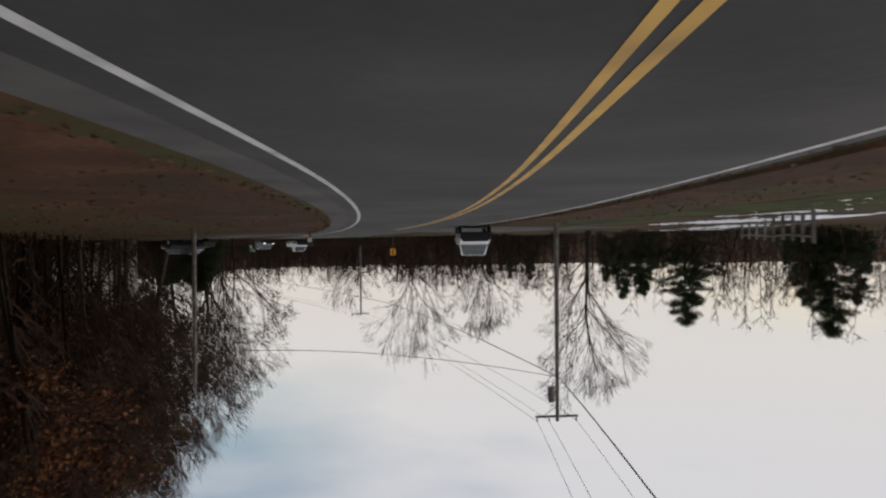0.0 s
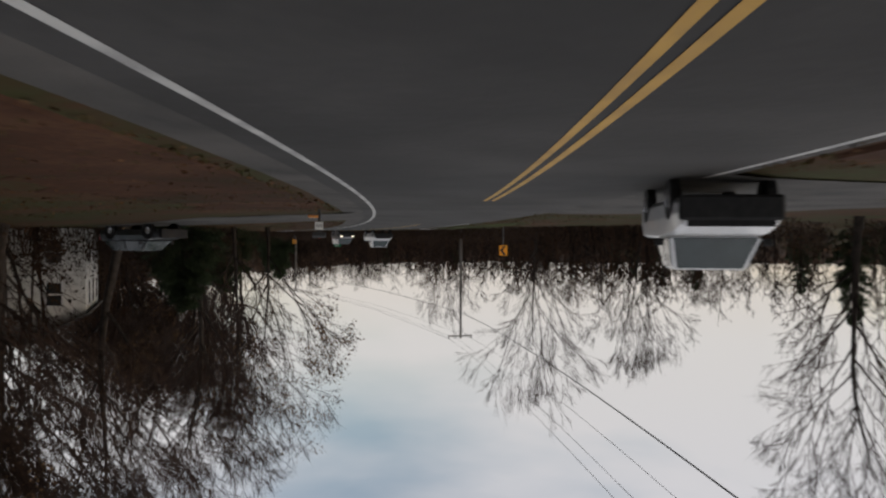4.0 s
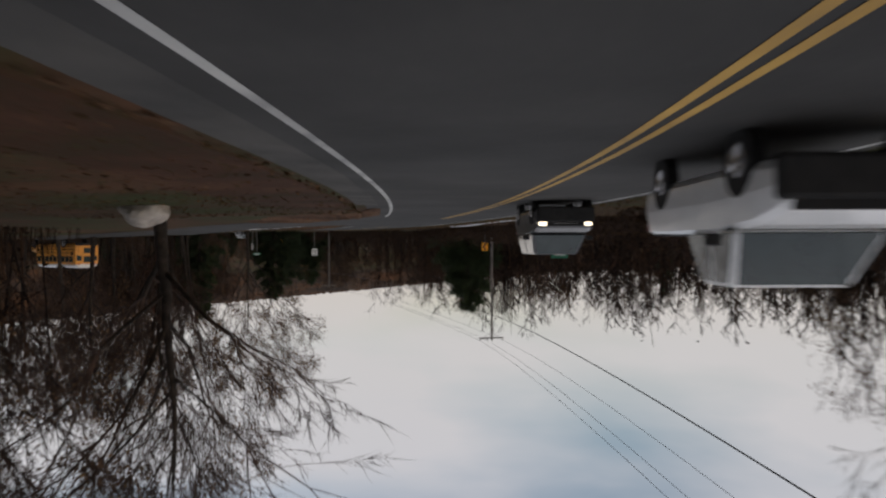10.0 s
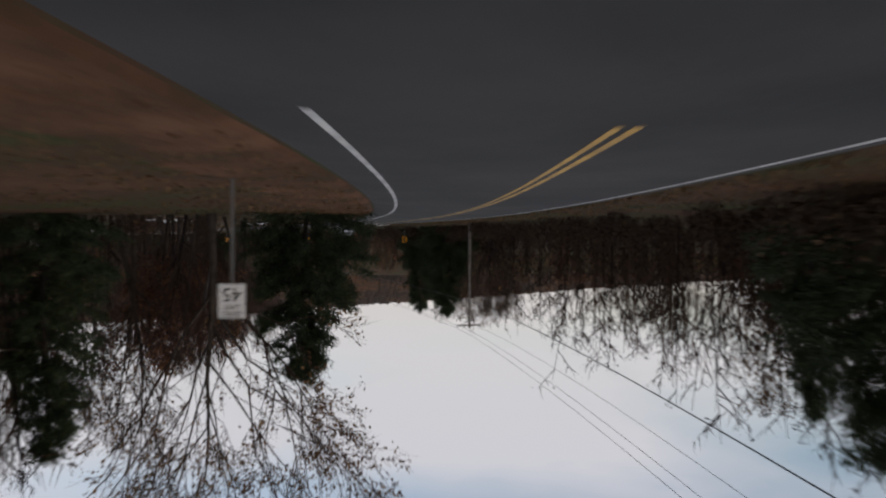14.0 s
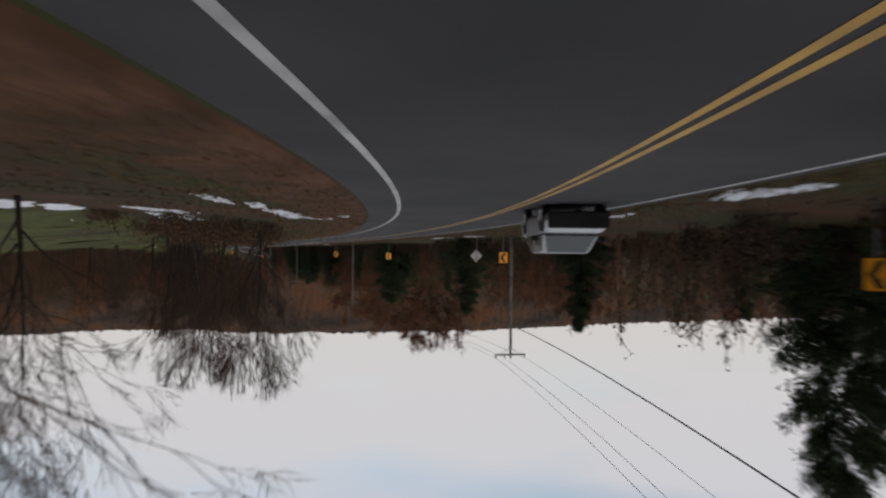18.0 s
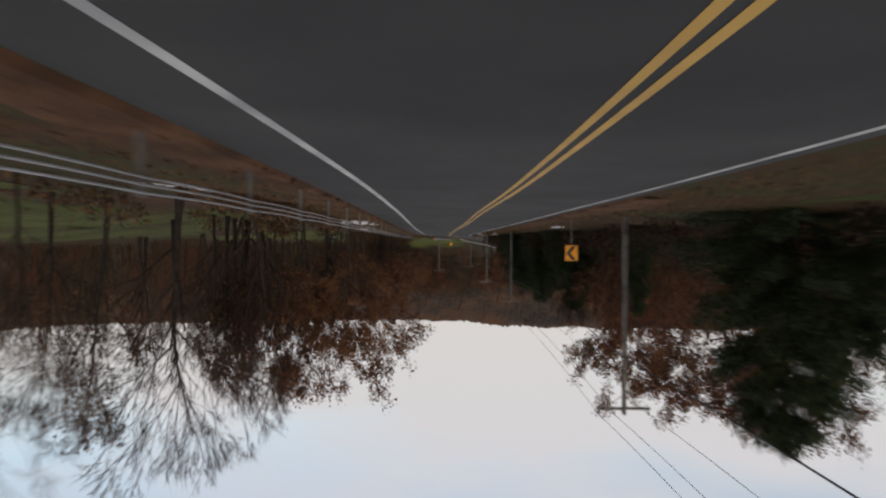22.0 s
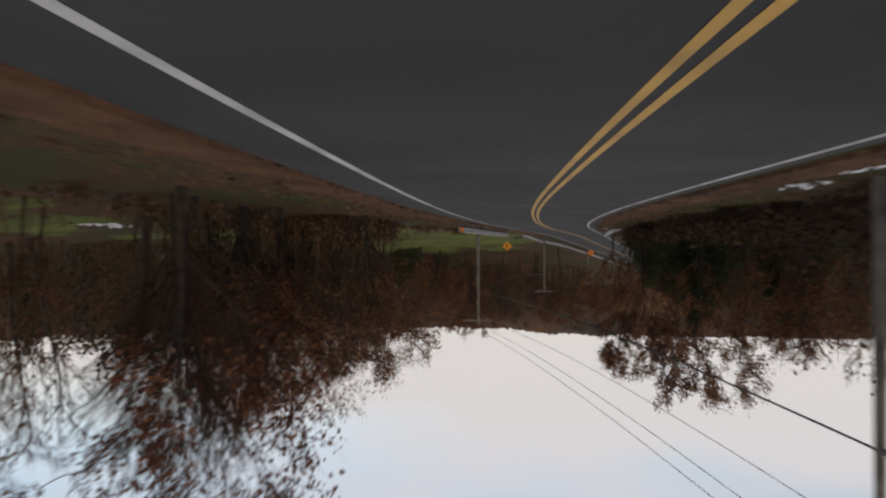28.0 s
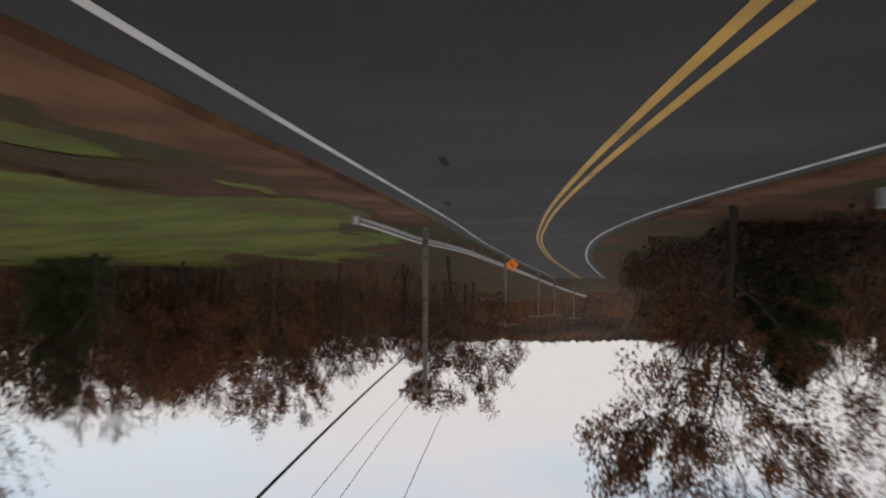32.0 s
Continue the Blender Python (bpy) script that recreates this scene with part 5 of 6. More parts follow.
car(23.0, 72.0, 110, PAINT_DARK, "dark saloon car parked beside the house", height=1.42)


def school_bus(x, y, turn):
    b = thing("school_bus", "yellow school bus with black trim and a pale roof", "bus", (x, y, gz(x, y) + 0.06), turn)
    L, w = 9.5, 1.2
    part("body", hull([ring_at(-L / 2, w - 0.05, 0.65, 2.5, 0.12, 0.03), ring_at(-L / 2 + 0.15, w, 0.55, 2.6, 0.14, 0.03), ring_at(L / 2 - 1.8, w, 0.55, 2.6, 0.14, 0.03), ring_at(L / 2 - 1.65, w - 0.1, 0.6, 2.5, 0.14, 0.05)]), BUS_YELLOW, b)
    part("roof", hull([ring_at(-L / 2 + 0.02, w - 0.16, 2.5, 2.85, 0.12, 0.25), ring_at(-L / 2 + 0.3, w - 0.08, 2.45, 2.92, 0.14, 0.28), ring_at(L / 2 - 1.9, w - 0.08, 2.45, 2.92, 0.14, 0.28), ring_at(L / 2 - 1.7, w - 0.16, 2.5, 2.85, 0.12, 0.25)]), PAINT_WHITE, b, "white roof")
    part("hood", hull([ring_at(L / 2 - 1.7, w - 0.15, 0.6, 1.55, 0.12), ring_at(L / 2 - 0.1, w - 0.25, 0.6, 1.35, 0.12), ring_at(L / 2, w - 0.35, 0.7, 1.2, 0.12)]), BUS_YELLOW, b)
    part("windscreen", boxed(0, L / 2 - 1.66, 2.0, 2.0, 0.06, 0.75, 0.04), GLASS, b)
    part("front_grille", boxed(0, L / 2, 0.98, 0.9, 0.05, 0.35, 0.03), PLASTIC, b)
    for sx in (-1, 1):
        for i in range(9):
            part("window", boxed(sx * (w - 0.005), -L / 2 + 0.75 + i * 0.8, 2.05, 0.03, 0.66, 0.55, 0.01), GLASS, b)
        for zz in (1.1, 1.45, 0.8):
            part("rub_rail", boxed(sx * w, -0.9, zz, 0.03, L - 1.9, 0.06, 0.006), PLASTIC, b)
        for yy in (-L / 2 + 2.2, L / 2 - 1.1):
            wheel(b, sx * (w - 0.14), yy, 0.48, 0.28)
        part("tail_light", boxed(sx * 0.9, -L / 2 + 0.04, 1.35, 0.18, 0.06, 0.18, 0.02), LAMP_RED, b)
        part("warning_light", boxed(sx * 0.8, -L / 2 + 0.04, 2.52, 0.2, 0.08, 0.16, 0.02), LAMP_RED, b)
        part("rear_window", boxed(sx * 0.78, -L / 2 + 0.0, 1.95, 0.5, 0.05, 0.5, 0.02), GLASS, b)
        part("headlight", boxed(sx * 0.7, L / 2 - 0.05, 0.98, 0.25, 0.08, 0.2, 0.03), LENS, b)
    door = part("rear_door", boxed(0, -L / 2 - 0.01, 1.6, 0.9, 0.05, 1.75, 0.02), BUS_YELLOW, b)
    part("door_window", boxed(0, -L / 2 - 0.03, 2.05, 0.66, 0.03, 0.6, 0.02), GLASS, door)
    part("door_window", boxed(0, -L / 2 - 0.03, 1.2, 0.66, 0.03, 0.55, 0.02), GLASS, door)
    part("rear_bumper", boxed(0, -L / 2 - 0.02, 0.6, 2.3, 0.14, 0.26, 0.03), PLASTIC, b)
    part("front_bumper", boxed(0, L / 2 + 0.03, 0.58, 2.1, 0.16, 0.26, 0.03), PLASTIC, b)
    return b


school_bus(91.0, 159.6, -79)


# ---- house, mailbox, boulder, fence ----
def house(x, y, turn, w=7.0, d=9.0, eaves=5.2, ridge=7.0):
    z = gz(x, y)
    h = thing("house", "white two-storey clapboard house with dark windows", "house", (x, y, z - 0.2), turn)
    part("wall", boxed(0, 0, eaves / 2, w, d, eaves), SIDING, h)
    for sy in (-1, 1):
        gable = bmesh.new()
        f = [gable.verts.new((-w / 2, sy * (d / 2 - 0.05), eaves)), gable.verts.new((w / 2, sy * (d / 2 - 0.05), eaves)), gable.verts.new((0, sy * (d / 2 - 0.05), ridge))]
        gable.faces.new(f)
        bmesh.ops.solidify(gable, geom=list(gable.faces), thickness=0.1)
        part("gable", gable, SIDING, h)
    for sx in (-1, 1):
        a = math.atan2(ridge - eaves, w / 2)
        ln = math.hypot(w / 2, ridge - eaves) + 0.4
        bm = boxed(0, 0, 0, ln, d + 0.7, 0.12, 0.01)
        bm.transform(Matrix.Translation((sx * (w / 4 + 0.12), 0, (eaves + ridge) / 2 - 0.02)) @ Matrix.Rotation(sx * a, 4, "Y"))
        part("roof", bm, ROOFING, h)
    n = 0
    for zz in np.arange(0.3, eaves - 0.1, 0.2):
        for face in range(2):
            part("clapboard", boxed(0, -d / 2 - 0.012, zz, w, 0.024, 0.185), SIDING, h) if face == 0 else part("clapboard", boxed(-w / 2 - 0.012, 0, zz, 0.024, d, 0.185), SIDING, h)
    for zz in (1.5, 4.0):
        for u in (-0.26, 0.26):
            win = part("window", boxed(u * w, -d / 2 - 0.04, zz, 1.0, 0.06, 1.5, 0.01), PAINT_WHITE, h)
            part("pane", boxed(u * w, -d / 2 - 0.075, zz + 0.35, 0.8, 0.02, 0.6), PANE, win)
            part("pane", boxed(u * w, -d / 2 - 0.075, zz - 0.35, 0.8, 0.02, 0.6), PANE, win)
        for u in (-0.3, 0.0, 0.3):
            win = part("window", boxed(-w / 2 - 0.04, u * d, zz, 0.06, 1.0, 1.5, 0.01), PAINT_WHITE, h)
            part("pane", boxed(-w / 2 - 0.075, u * d, zz + 0.35, 0.02, 0.8, 0.6), PANE, win)
            part("pane", boxed(-w / 2 - 0.075, u * d, zz - 0.35, 0.02, 0.8, 0.6), PANE, win)
    part("chimney", boxed(0.6, 1.0, ridge + 0.2, 0.6, 0.6, 1.3, 0.02), ROCK, h)


house(34.5, 79.0, -28)

mb = thing("mailbox", "black mailbox on a dark post with an orange newspaper tube", "mailbox", (10.4, 62.6, gz(10.4, 62.6)), heading(62))
part("post", boxed(0, 0, 0.4, 0.1, 0.1, 1.0, 0.01), MAIL_BLACK, mb)
arch = [(0.09 * math.cos(radians(a)), 0.09 * math.sin(radians(a))) for a in range(0, 181, 20)] + [(-0.09, -0.12), (0.09, -0.12)]
bm = plate(arch, 0.5, Matrix.Rotation(radians(90), 4, "Z") @ Matrix.Translation((0, -0.25, 1.02)))
boxm = part("box", bm, MAIL_BLACK, mb)
part("flag", boxed(0.0, 0.1, 1.08, 0.02, 0.03, 0.16), LAMP_RED, boxm)
part("plate", boxed(0.0, -0.065, 0.66, 0.3, 0.012, 0.3, 0.01), SIGN_WHITE, mb, "white plate with dark bars")
for i in range(3):
    part("number_bar", boxed(-0.08 + i * 0.08, -0.074, 0.66, 0.035, 0.006, 0.12), SIGN_BLACK, mb)
part("newspaper_tube", boxed(0.22, 0.0, 0.3, 0.38, 0.3, 0.1, 0.03), TUBE_ORANGE, mb, "orange plastic tube")

rk = bmesh.new()
bmesh.ops.create_icosphere(rk, subdivisions=4, radius=1.0)
for vtx in rk.verts:
    c = vtx.co
    vtx.co = Vector((c.x * 1.1, c.y * 0.8, max(c.z, -0.3) * 0.62)) * (1 + 0.22 * noise.noise(c * 1.3) + 0.05 * noise.noise(c * 5))
rock = part("boulder", rk, ROCK)
rock.matrix_basis = pose(42.2, 125.2, gz(42.2, 125.2) + 0.15, 0, 0, 30)
tagged(rock, "pale rough boulder lying beside the tree trunks", "rock")

fence = tagged(new("fence"), "dark wooden post-and-rail fence on the grass slope", "fence")
fp = []
for i in range(9):
    x, y = map(float, on_road(26 + i * 3.0, -15.5 - i * 1.4))
    fp.append((x, y, gz(x, y)))
    bm = boxed(0, 0, 0.5, 0.12, 0.12, 1.4, 0.01)
    bm.transform(pose(x, y, gz(x, y)))
    part("post", bm, POLE_WOOD, fence)
for a, b in zip(fp, fp[1:]):
    for dz in (0.45, 0.95):
        bm = bmesh.new()
        rod(bm, (a[0], a[1], a[2] + dz), (b[0], b[1], b[2] + dz), 0.045, seg=6)
        part("rail", bm, POLE_WOOD, fence)


# ---- woods and trees ----
def plant(proto, x, y, height, turn=0.0, wide=1.0, label="", sink=0.1):
    h0 = PROTO_H[proto.name]
    k = height / h0
    m = pose(x, y, gz(x, y) - sink, 0, 0, turn) @ Matrix.Diagonal((k * wide, k * wide, k, 1))
    ob = copy_thing(proto, m)
    ob.name = "evergreen_tree" if proto.name.startswith("ever") else "tree"
    if label:
        tagged(ob, label)
    return ob


PROTO_H = {}


def proto(ob):
    """Notes how high the pattern tree reaches."""
    PROTO_H[ob.name] = max(v.co.z for o in ob.children for v in o.data.vertices)
    return ob


TALL = proto(bare_tree(11, 16, 0.34, 0.22, limbs=16, twigs=2, sweep=0.8))
TALL2 = proto(bare_tree(21, 15, 0.3, 0.28, limbs=13, twigs=2, sweep=0.9))
WIDE = proto(bare_tree(12, 13, 0.58, 0.13, limbs=13, twigs=3, sweep=1.1))
WIDE2 = proto(bare_tree(22, 12, 0.54, 0.12, limbs=12, lean=0.1, twigs=3, sweep=1.2))
ROUND = proto(bare_tree(23, 13, 0.62, 0.08, limbs=20, twigs=5, sweep=1.0, open_by=0.8, label="round-crowned bare tree with dense fine twigs"))
HALF = proto(bare_tree(51, 14, 0.6, 0.18, leafy=13000, leaf_mat=BROWN_LEAF, label="tall oak with brown leaves thick at the ends of its branches", limbs=15, twigs=2, leaf=0.12, sweep=0.85, open_by=1.15))
OAK = proto(bare_tree(13, 12, 0.62, 0.22, leafy=3200, leaf_mat=BROWN_LEAF, label="oak with sparse brown leaves still hanging on it", limbs=11, twigs=1, leaf=0.13, sweep=0.75, open_by=1.15))
RED = proto(bare_tree(14, 11, 0.5, 0.16, leafy=5200, leaf_mat=RED_LEAF, label="tree with russet autumn leaves", limbs=11, depth=4, twigs=1, leaf=0.125, sweep=0.8, open_by=1.1))
LEAFY = proto(bare_tree(44, 12, 0.56, 0.2, leafy=15000, leaf_mat=ORANGE_LEAF, label="broad tree with dense orange-brown autumn leaves", limbs=12, depth=4, twigs=1, leaf=0.125, sweep=0.6, open_by=1.2))
CEDAR = proto(evergreen(15, 9, 0.22, 0.02, 0.2, 22000, label="dark green cedar with a dense ragged crown", power=0.7, size=0.1))
PINE = proto(evergreen(16, 12, 0.27, 0.04, 0.36, 26000, label="dark pine with layered ragged boughs", power=0.7, size=0.13, droop=0.15))
BUSHY = proto(evergreen(17, 9, 0.42, 0.0, 0.2, 42000, label="broad dark evergreen with a dense ragged crown", power=0.6, size=0.11))


def slender(seed, height=11.0, leafy=0, mat=None, label=""):
    """A thin woodland tree, light enough to stand in numbers."""
    return bare_tree(seed, height, 0.24, 0.34, limbs=9, twigs=1, depth=4, label=label or "slender bare woodland tree with a straight trunk", leafy=leafy, leaf_mat=mat, lean=0.06, leaf=0.12)


SLIM = [proto(slender(31)), proto(slender(32)), proto(slender(33))]
SLIM_BROWN = proto(slender(34, leafy=900, mat=BROWN_LEAF, label="slender woodland tree with some brown leaves"))
SLIM_RED = proto(slender(35, leafy=1100, mat=RED_LEAF, label="slender woodland tree with russet leaves"))


def thicket(side, s0, s1, d0, d1, count, h0, h1, label, low=1.0, leafy=8, leaf=0.17):
    """Many simple bare trees in one mesh: a thin stem, upswept branches and fine twigs."""
    rng = np.random.default_rng(int(abs(s0) * 7 + d0 * 13 + count))
    s, d = rng.uniform(s0, s1, count), d0 + (d1 - d0) * rng.uniform(0, 1, count) ** 1.2
    x, y = on_road(s, 1.2 + d if side > 0 else -WIDTH - 0.5 - d)
    # keep the side road free
    free = ~((np.abs((y - 150) - 0.2 * (x - 60) - 7) < 9) & (x > 52) & (x < 150))
    x, y = x[free], y[free]
    zs = ground_z(x, y)
    paths, tips, a0, a1, ar = [], [], [], [], []
    for a, b, z in zip(x, y, zs):
        h = rng.uniform(h0, h1)
        n = int(14 * low)
        tips += list(np.column_stack([a + rng.normal(0, 1.0, n), b + rng.normal(0, 1.0, n), z + np.abs(rng.normal(0, 0.16 * h, n))]))
        base = np.array([a, b, z - 0.3])
        top = base + (rng.normal(0, 0.09 * h), rng.normal(0, 0.09 * h), h)
        paths.append((np.array([base, base * 0.5 + top * 0.5 + (rng.normal(0, 0.15), rng.normal(0, 0.15), 0), top]), np.array([0.085, 0.055, 0.015])))
        m = 11
        u = rng.uniform(0.12, 0.94, m)
        t = rng.uniform(0, 2 * math.pi, m)
        ln = h * 0.3 * (1.15 - u * 0.75) * rng.uniform(0.6, 1.25, m)
        st = base + (top - base) * u[:, None]
        en = st + ln[:, None] * np.column_stack([np.cos(t) * 0.7, np.sin(t) * 0.7, rng.uniform(0.3, 0.95, m)])
        a0.append(st), a1.append(en), ar.append(np.full(m, 0.05))
        k = 6
        w = rng.uniform(0.2, 1.0, (m, k, 1))
        q = (st[:, None] + (en - st)[:, None] * w).reshape(-1, 3)
        lk = np.repeat(ln, k)[:, None]
        e = q + rng.normal(0, 0.19, (m * k, 3)) * lk + np.array([0, 0, 0.24]) * lk
        a0.append(q), a1.append(e), ar.append(np.full(m * k, 0.034))
        if leafy:
            pick = rng.integers(0, len(e), leafy)
            tips += list(e[pick] + rng.normal(0, 0.3, (leafy, 3)))
        g = int(8 * low)
        q = np.column_stack([a + rng.normal(0, 1.2, g), b + rng.normal(0, 1.2, g), np.full(g, z - 0.1)])
        a0.append(q), a1.append(q + np.column_stack([rng.normal(0, 0.5, g), rng.normal(0, 0.5, g), rng.uniform(1.0, 3.4, g)])), ar.append(np.full(g, 0.03))
    tagged(part("woodland_leaves", leaves_at(rng, np.array(tips), leaf, 1.7), RUST_WOOD if s0 >= 250 else FAR_WOOD), "withered leaves and fine brush in the woods", "woods", kind="stuff")
    wooded = RUST_WOOD if s0 >= 250 else FAR_WOOD
    mesh = joined(tubes(paths, 3), spikes(np.concatenate(a0), np.concatenate(a1), np.concatenate(ar)))
    return tagged(part("woods", mesh, wooded), label, "woods", kind="stuff")


def undergrowth(side, s0, s1, d0, d1, count, h0, h1):
    """Low tangled brush in one mesh."""
    rng = np.random.default_rng(int(abs(s0) * 5 + d0 * 11 + count))
    s, d = rng.uniform(s0, s1, count), rng.uniform(d0, d1, count)
    o = 1.2 + d if side > 0 else -WIDTH - 0.5 - d
    keep = off_paving(s, o)
    x, y = on_road(s[keep], o[keep])
    zs = ground_z(x, y)
    tips, a0, a1, ar = [], [], [], []
    for a, b, z in zip(x, y, zs):
        h = rng.uniform(h0, h1)
        for _ in range(14):
            t = rng.uniform(0, 2 * math.pi)
            st = np.array([a + rng.normal(0, 0.3), b + rng.normal(0, 0.3), z - 0.1])
            en = st + h * np.array([math.cos(t) * 0.45, math.sin(t) * 0.45, 0.9]) * rng.uniform(0.5, 1.0)
            a0.append(st), a1.append(en), ar.append(0.018)
            for w in (0.5, 0.75, 1.0):
                p = st + (en - st) * w
                a0.append(p), a1.append(p + rng.normal(0, 0.22 * h, 3) + (0, 0, 0.12 * h)), ar.append(0.01)
                tips += [p + rng.normal(0, 0.15 * h, 3) for _ in range(2)]
    tagged(part("undergrowth", spikes(a0, a1, ar), TWIG), "tangled brown undergrowth of thin stems", "brush", kind="stuff")
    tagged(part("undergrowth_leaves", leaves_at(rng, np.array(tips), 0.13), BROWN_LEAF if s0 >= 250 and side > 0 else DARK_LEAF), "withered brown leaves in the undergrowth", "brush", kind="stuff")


rnd = random.Random(7)


def wood(side, s0, s1, d0, d1, count, kinds, h0, h1, wide=1.0):
    """Trees scattered beside the road: side 1 right, -1 left; d metres from the pavement."""
    for _ in range(count):
        s, d = rnd.uniform(s0, s1), rnd.uniform(d0, d1)
        x, y = map(float, on_road(s, 1.2 + d if side > 0 else -WIDTH - 0.5 - d))
        plant(rnd.choice(kinds), x, y, rnd.uniform(h0, h1), rnd.uniform(0, 360), wide * rnd.uniform(0.85, 1.15))


S = SLIM
# first stretch, right: lawn with big trees behind it
for q, o, h, p, wd in ((84, 10.4, 20, TALL, 1.0), (89, 8.6, 20, WIDE, 0.9), (98, 6.6, 19, OAK, 1.05), (103, 9.0, 19, WIDE2, 0.9), (79, 13.5, 21, TALL2, 1.1),
                       (116, 11.5, 20, TALL2, 1.2), (122, 12.5, 20, TALL, 1.2), (128, 12.0, 21, WIDE2, 0.9)):
    x, y = map(float, on_road(q, o))
    plant(p, x, y, h, rnd.uniform(0, 360), wd)
wood(1, 52, 74, 14.5, 19, 9, [ROUND, WIDE, TALL, WIDE2], 19, 24, 0.9)
thicket(1, 34, 66, 16, 36, 80, 13, 19, "dense brown woods behind the lawn", low=1.5, leafy=45)
for q in range(7):
    x, y = map(float, on_road(82 + q * 5.5, 9.5 + 4 * rnd.random()))
    plant(BUSHY, x, y, rnd.uniform(4.0, 6.0), rnd.uniform(0, 360), 1.2, "low dark evergreen bush below the trees")
wood(1, 32, 62, 16, 28, 8, [OAK, WIDE2, TALL, TALL2], 17, 22)
wood(1, 38, 62, 14, 24, 13, [ROUND, HALF, ROUND, HALF], 18, 22, 0.95)
wood(1, -5, 35, 21, 36, 5, [WIDE2, OAK, TALL], 16, 21)
wood(1, 2, 40, 15, 25, 6, [TALL, OAK, WIDE2], 17, 21)
wood(1, 8, 32, 12.5, 18, 5, [OAK, RED, OAK], 15, 19)
wood(1, 16, 42, 13, 20, 8, [RED, RED, OAK], 15, 18.5)
wood(1, 12, 46, 13, 24, 11, [ROUND, HALF, WIDE, TALL], 21, 26, 0.75)
thicket(1, 10, 46, 13, 32, 80, 13, 19, "tall leafy brown woods behind the lawn", low=1.5, leafy=35)
thicket(1, -10, 80, 16, 60, 260, 11, 18, "tangled bare woods behind the lawn", low=2.0)
thicket(1, 76, 142, 18, 52, 190, 6, 9, "dark tangled woods behind the roadside trees", low=3.0)
undergrowth(1, 78, 104, 8, 18, 90, 1.8, 4.2)
undergrowth(1, 104, 140, 15, 26, 70, 1.6, 3.2)
undergrowth(1, 10, 80, 14, 40, 120, 1.5, 4.0)
wood(1, 124, 141, 15, 28, 4, [HALF, TALL, WIDE2], 18, 22)
thicket(1, 122, 142, 17, 38, 36, 10, 15, "tall bare woods near the junction", low=1.5, leafy=20)
wood(1, 124, 142, 13, 24, 8, [TALL, HALF, WIDE, TALL2], 20, 25, 0.85)
# left of the first stretch
for x, y, h, p, wd in ((-14.4, 78.7, 19.0, TALL, 0.95), (-31.0, 102.3, 12.5, PINE, 1.4), (-37.5, 77.2, 11.0, PINE, 1.4), (3.7, 103.4, 19.5, WIDE, 0.88), (-6.0, 108.0, 15.5, WIDE2, 0.9),
                       (16.2, 131.6, 14.0, WIDE, 0.85), (-1.0, 117.0, 9.0, OAK, 0.9), (19.0, 137.0, 8.5, OAK, 0.8), (-14.0, 126.0, 10.0, WIDE2, 0.9),
                       (-24.0, 96.0, 8.0, BUSHY, 0.8), (-42.0, 92.0, 9.0, BUSHY, 0.9)):
    plant(p, x, y, h, rnd.uniform(0, 360), wd)
wood(-1, 60, 190, 38, 60, 9, [PINE, CEDAR], 7, 9.5)
thicket(-1, 92, 172, 8, 34, 180, 5, 8.5, "low tangled woods beside the verge", low=3.0)
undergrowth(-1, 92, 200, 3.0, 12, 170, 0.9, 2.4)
thicket(-1, 152, 222, 10, 38, 190, 5.5, 8.5, "dark tangled woods beside the verge", low=3.0)
thicket(-1, 40, 190, 34, 80, 260, 7.5, 11.5, "low bare woods across the rough field")
thicket(-1, -40, 60, 48, 95, 170, 6, 10, "low bare woods behind the snowy field")
undergrowth(-1, 60, 150, 10, 45, 110, 1.2, 3.2)
# right, up to the junction and past it
plant(WIDE, 44.8, 128.3, 23.0, 40, 1.4)
plant(WIDE2, 48.5, 132.0, 17.0, 200, 1.1)
plant(OAK, 53.0, 136.0, 17.0, 100, 0.9)
thicket(1, 130, 160, 20, 70, 130, 11, 17, "slender bare woods beside the side road", low=2.0)
plant(HALF, 91.2, 187.6, 25.5, 10, 1.0)
plant(HALF, 95.5, 171.5, 26.0, 200, 0.9)
plant(HALF, 103.0, 170.5, 24.0, 80, 0.9)
plant(BUSHY, 92.6, 194.9, 10.4, 30, 0.95)
plant(CEDAR, 92.2, 180.0, 11.4, 60, 1.2)
wood(1, 180, 206, 18, 30, 6, [OAK, TALL, ROUND], 15, 20)
wood(1, 248, 270, 8, 14, 5, [WIDE, WIDE2], 12, 15)
wood(1, 196, 232, 12, 26, 12, [*S, TALL, TALL2, SLIM_BROWN], 11, 16)
thicket(1, 185, 262, 16, 70, 230, 11, 18, "tall slender bare woods inside the bend")
undergrowth(1, 190, 260, 10, 40, 60, 1.2, 3.0)
wood(1, 224, 256, 8, 14, 7, [RED, TALL, SLIM_RED, WIDE2], 9, 14)
for x, y, h, p, wd in ((141.0, 219.0, 19.0, WIDE, 1.2), (147.0, 217.0, 20.0, WIDE2, 1.2), (136.0, 213.5, 18.0, TALL2, 1.3), (152.0, 221.5, 15.0, WIDE, 1.1), (133.0, 209.0, 17.0, RED, 1.0)):
    plant(p, x, y, h, x * 7.0, wd)
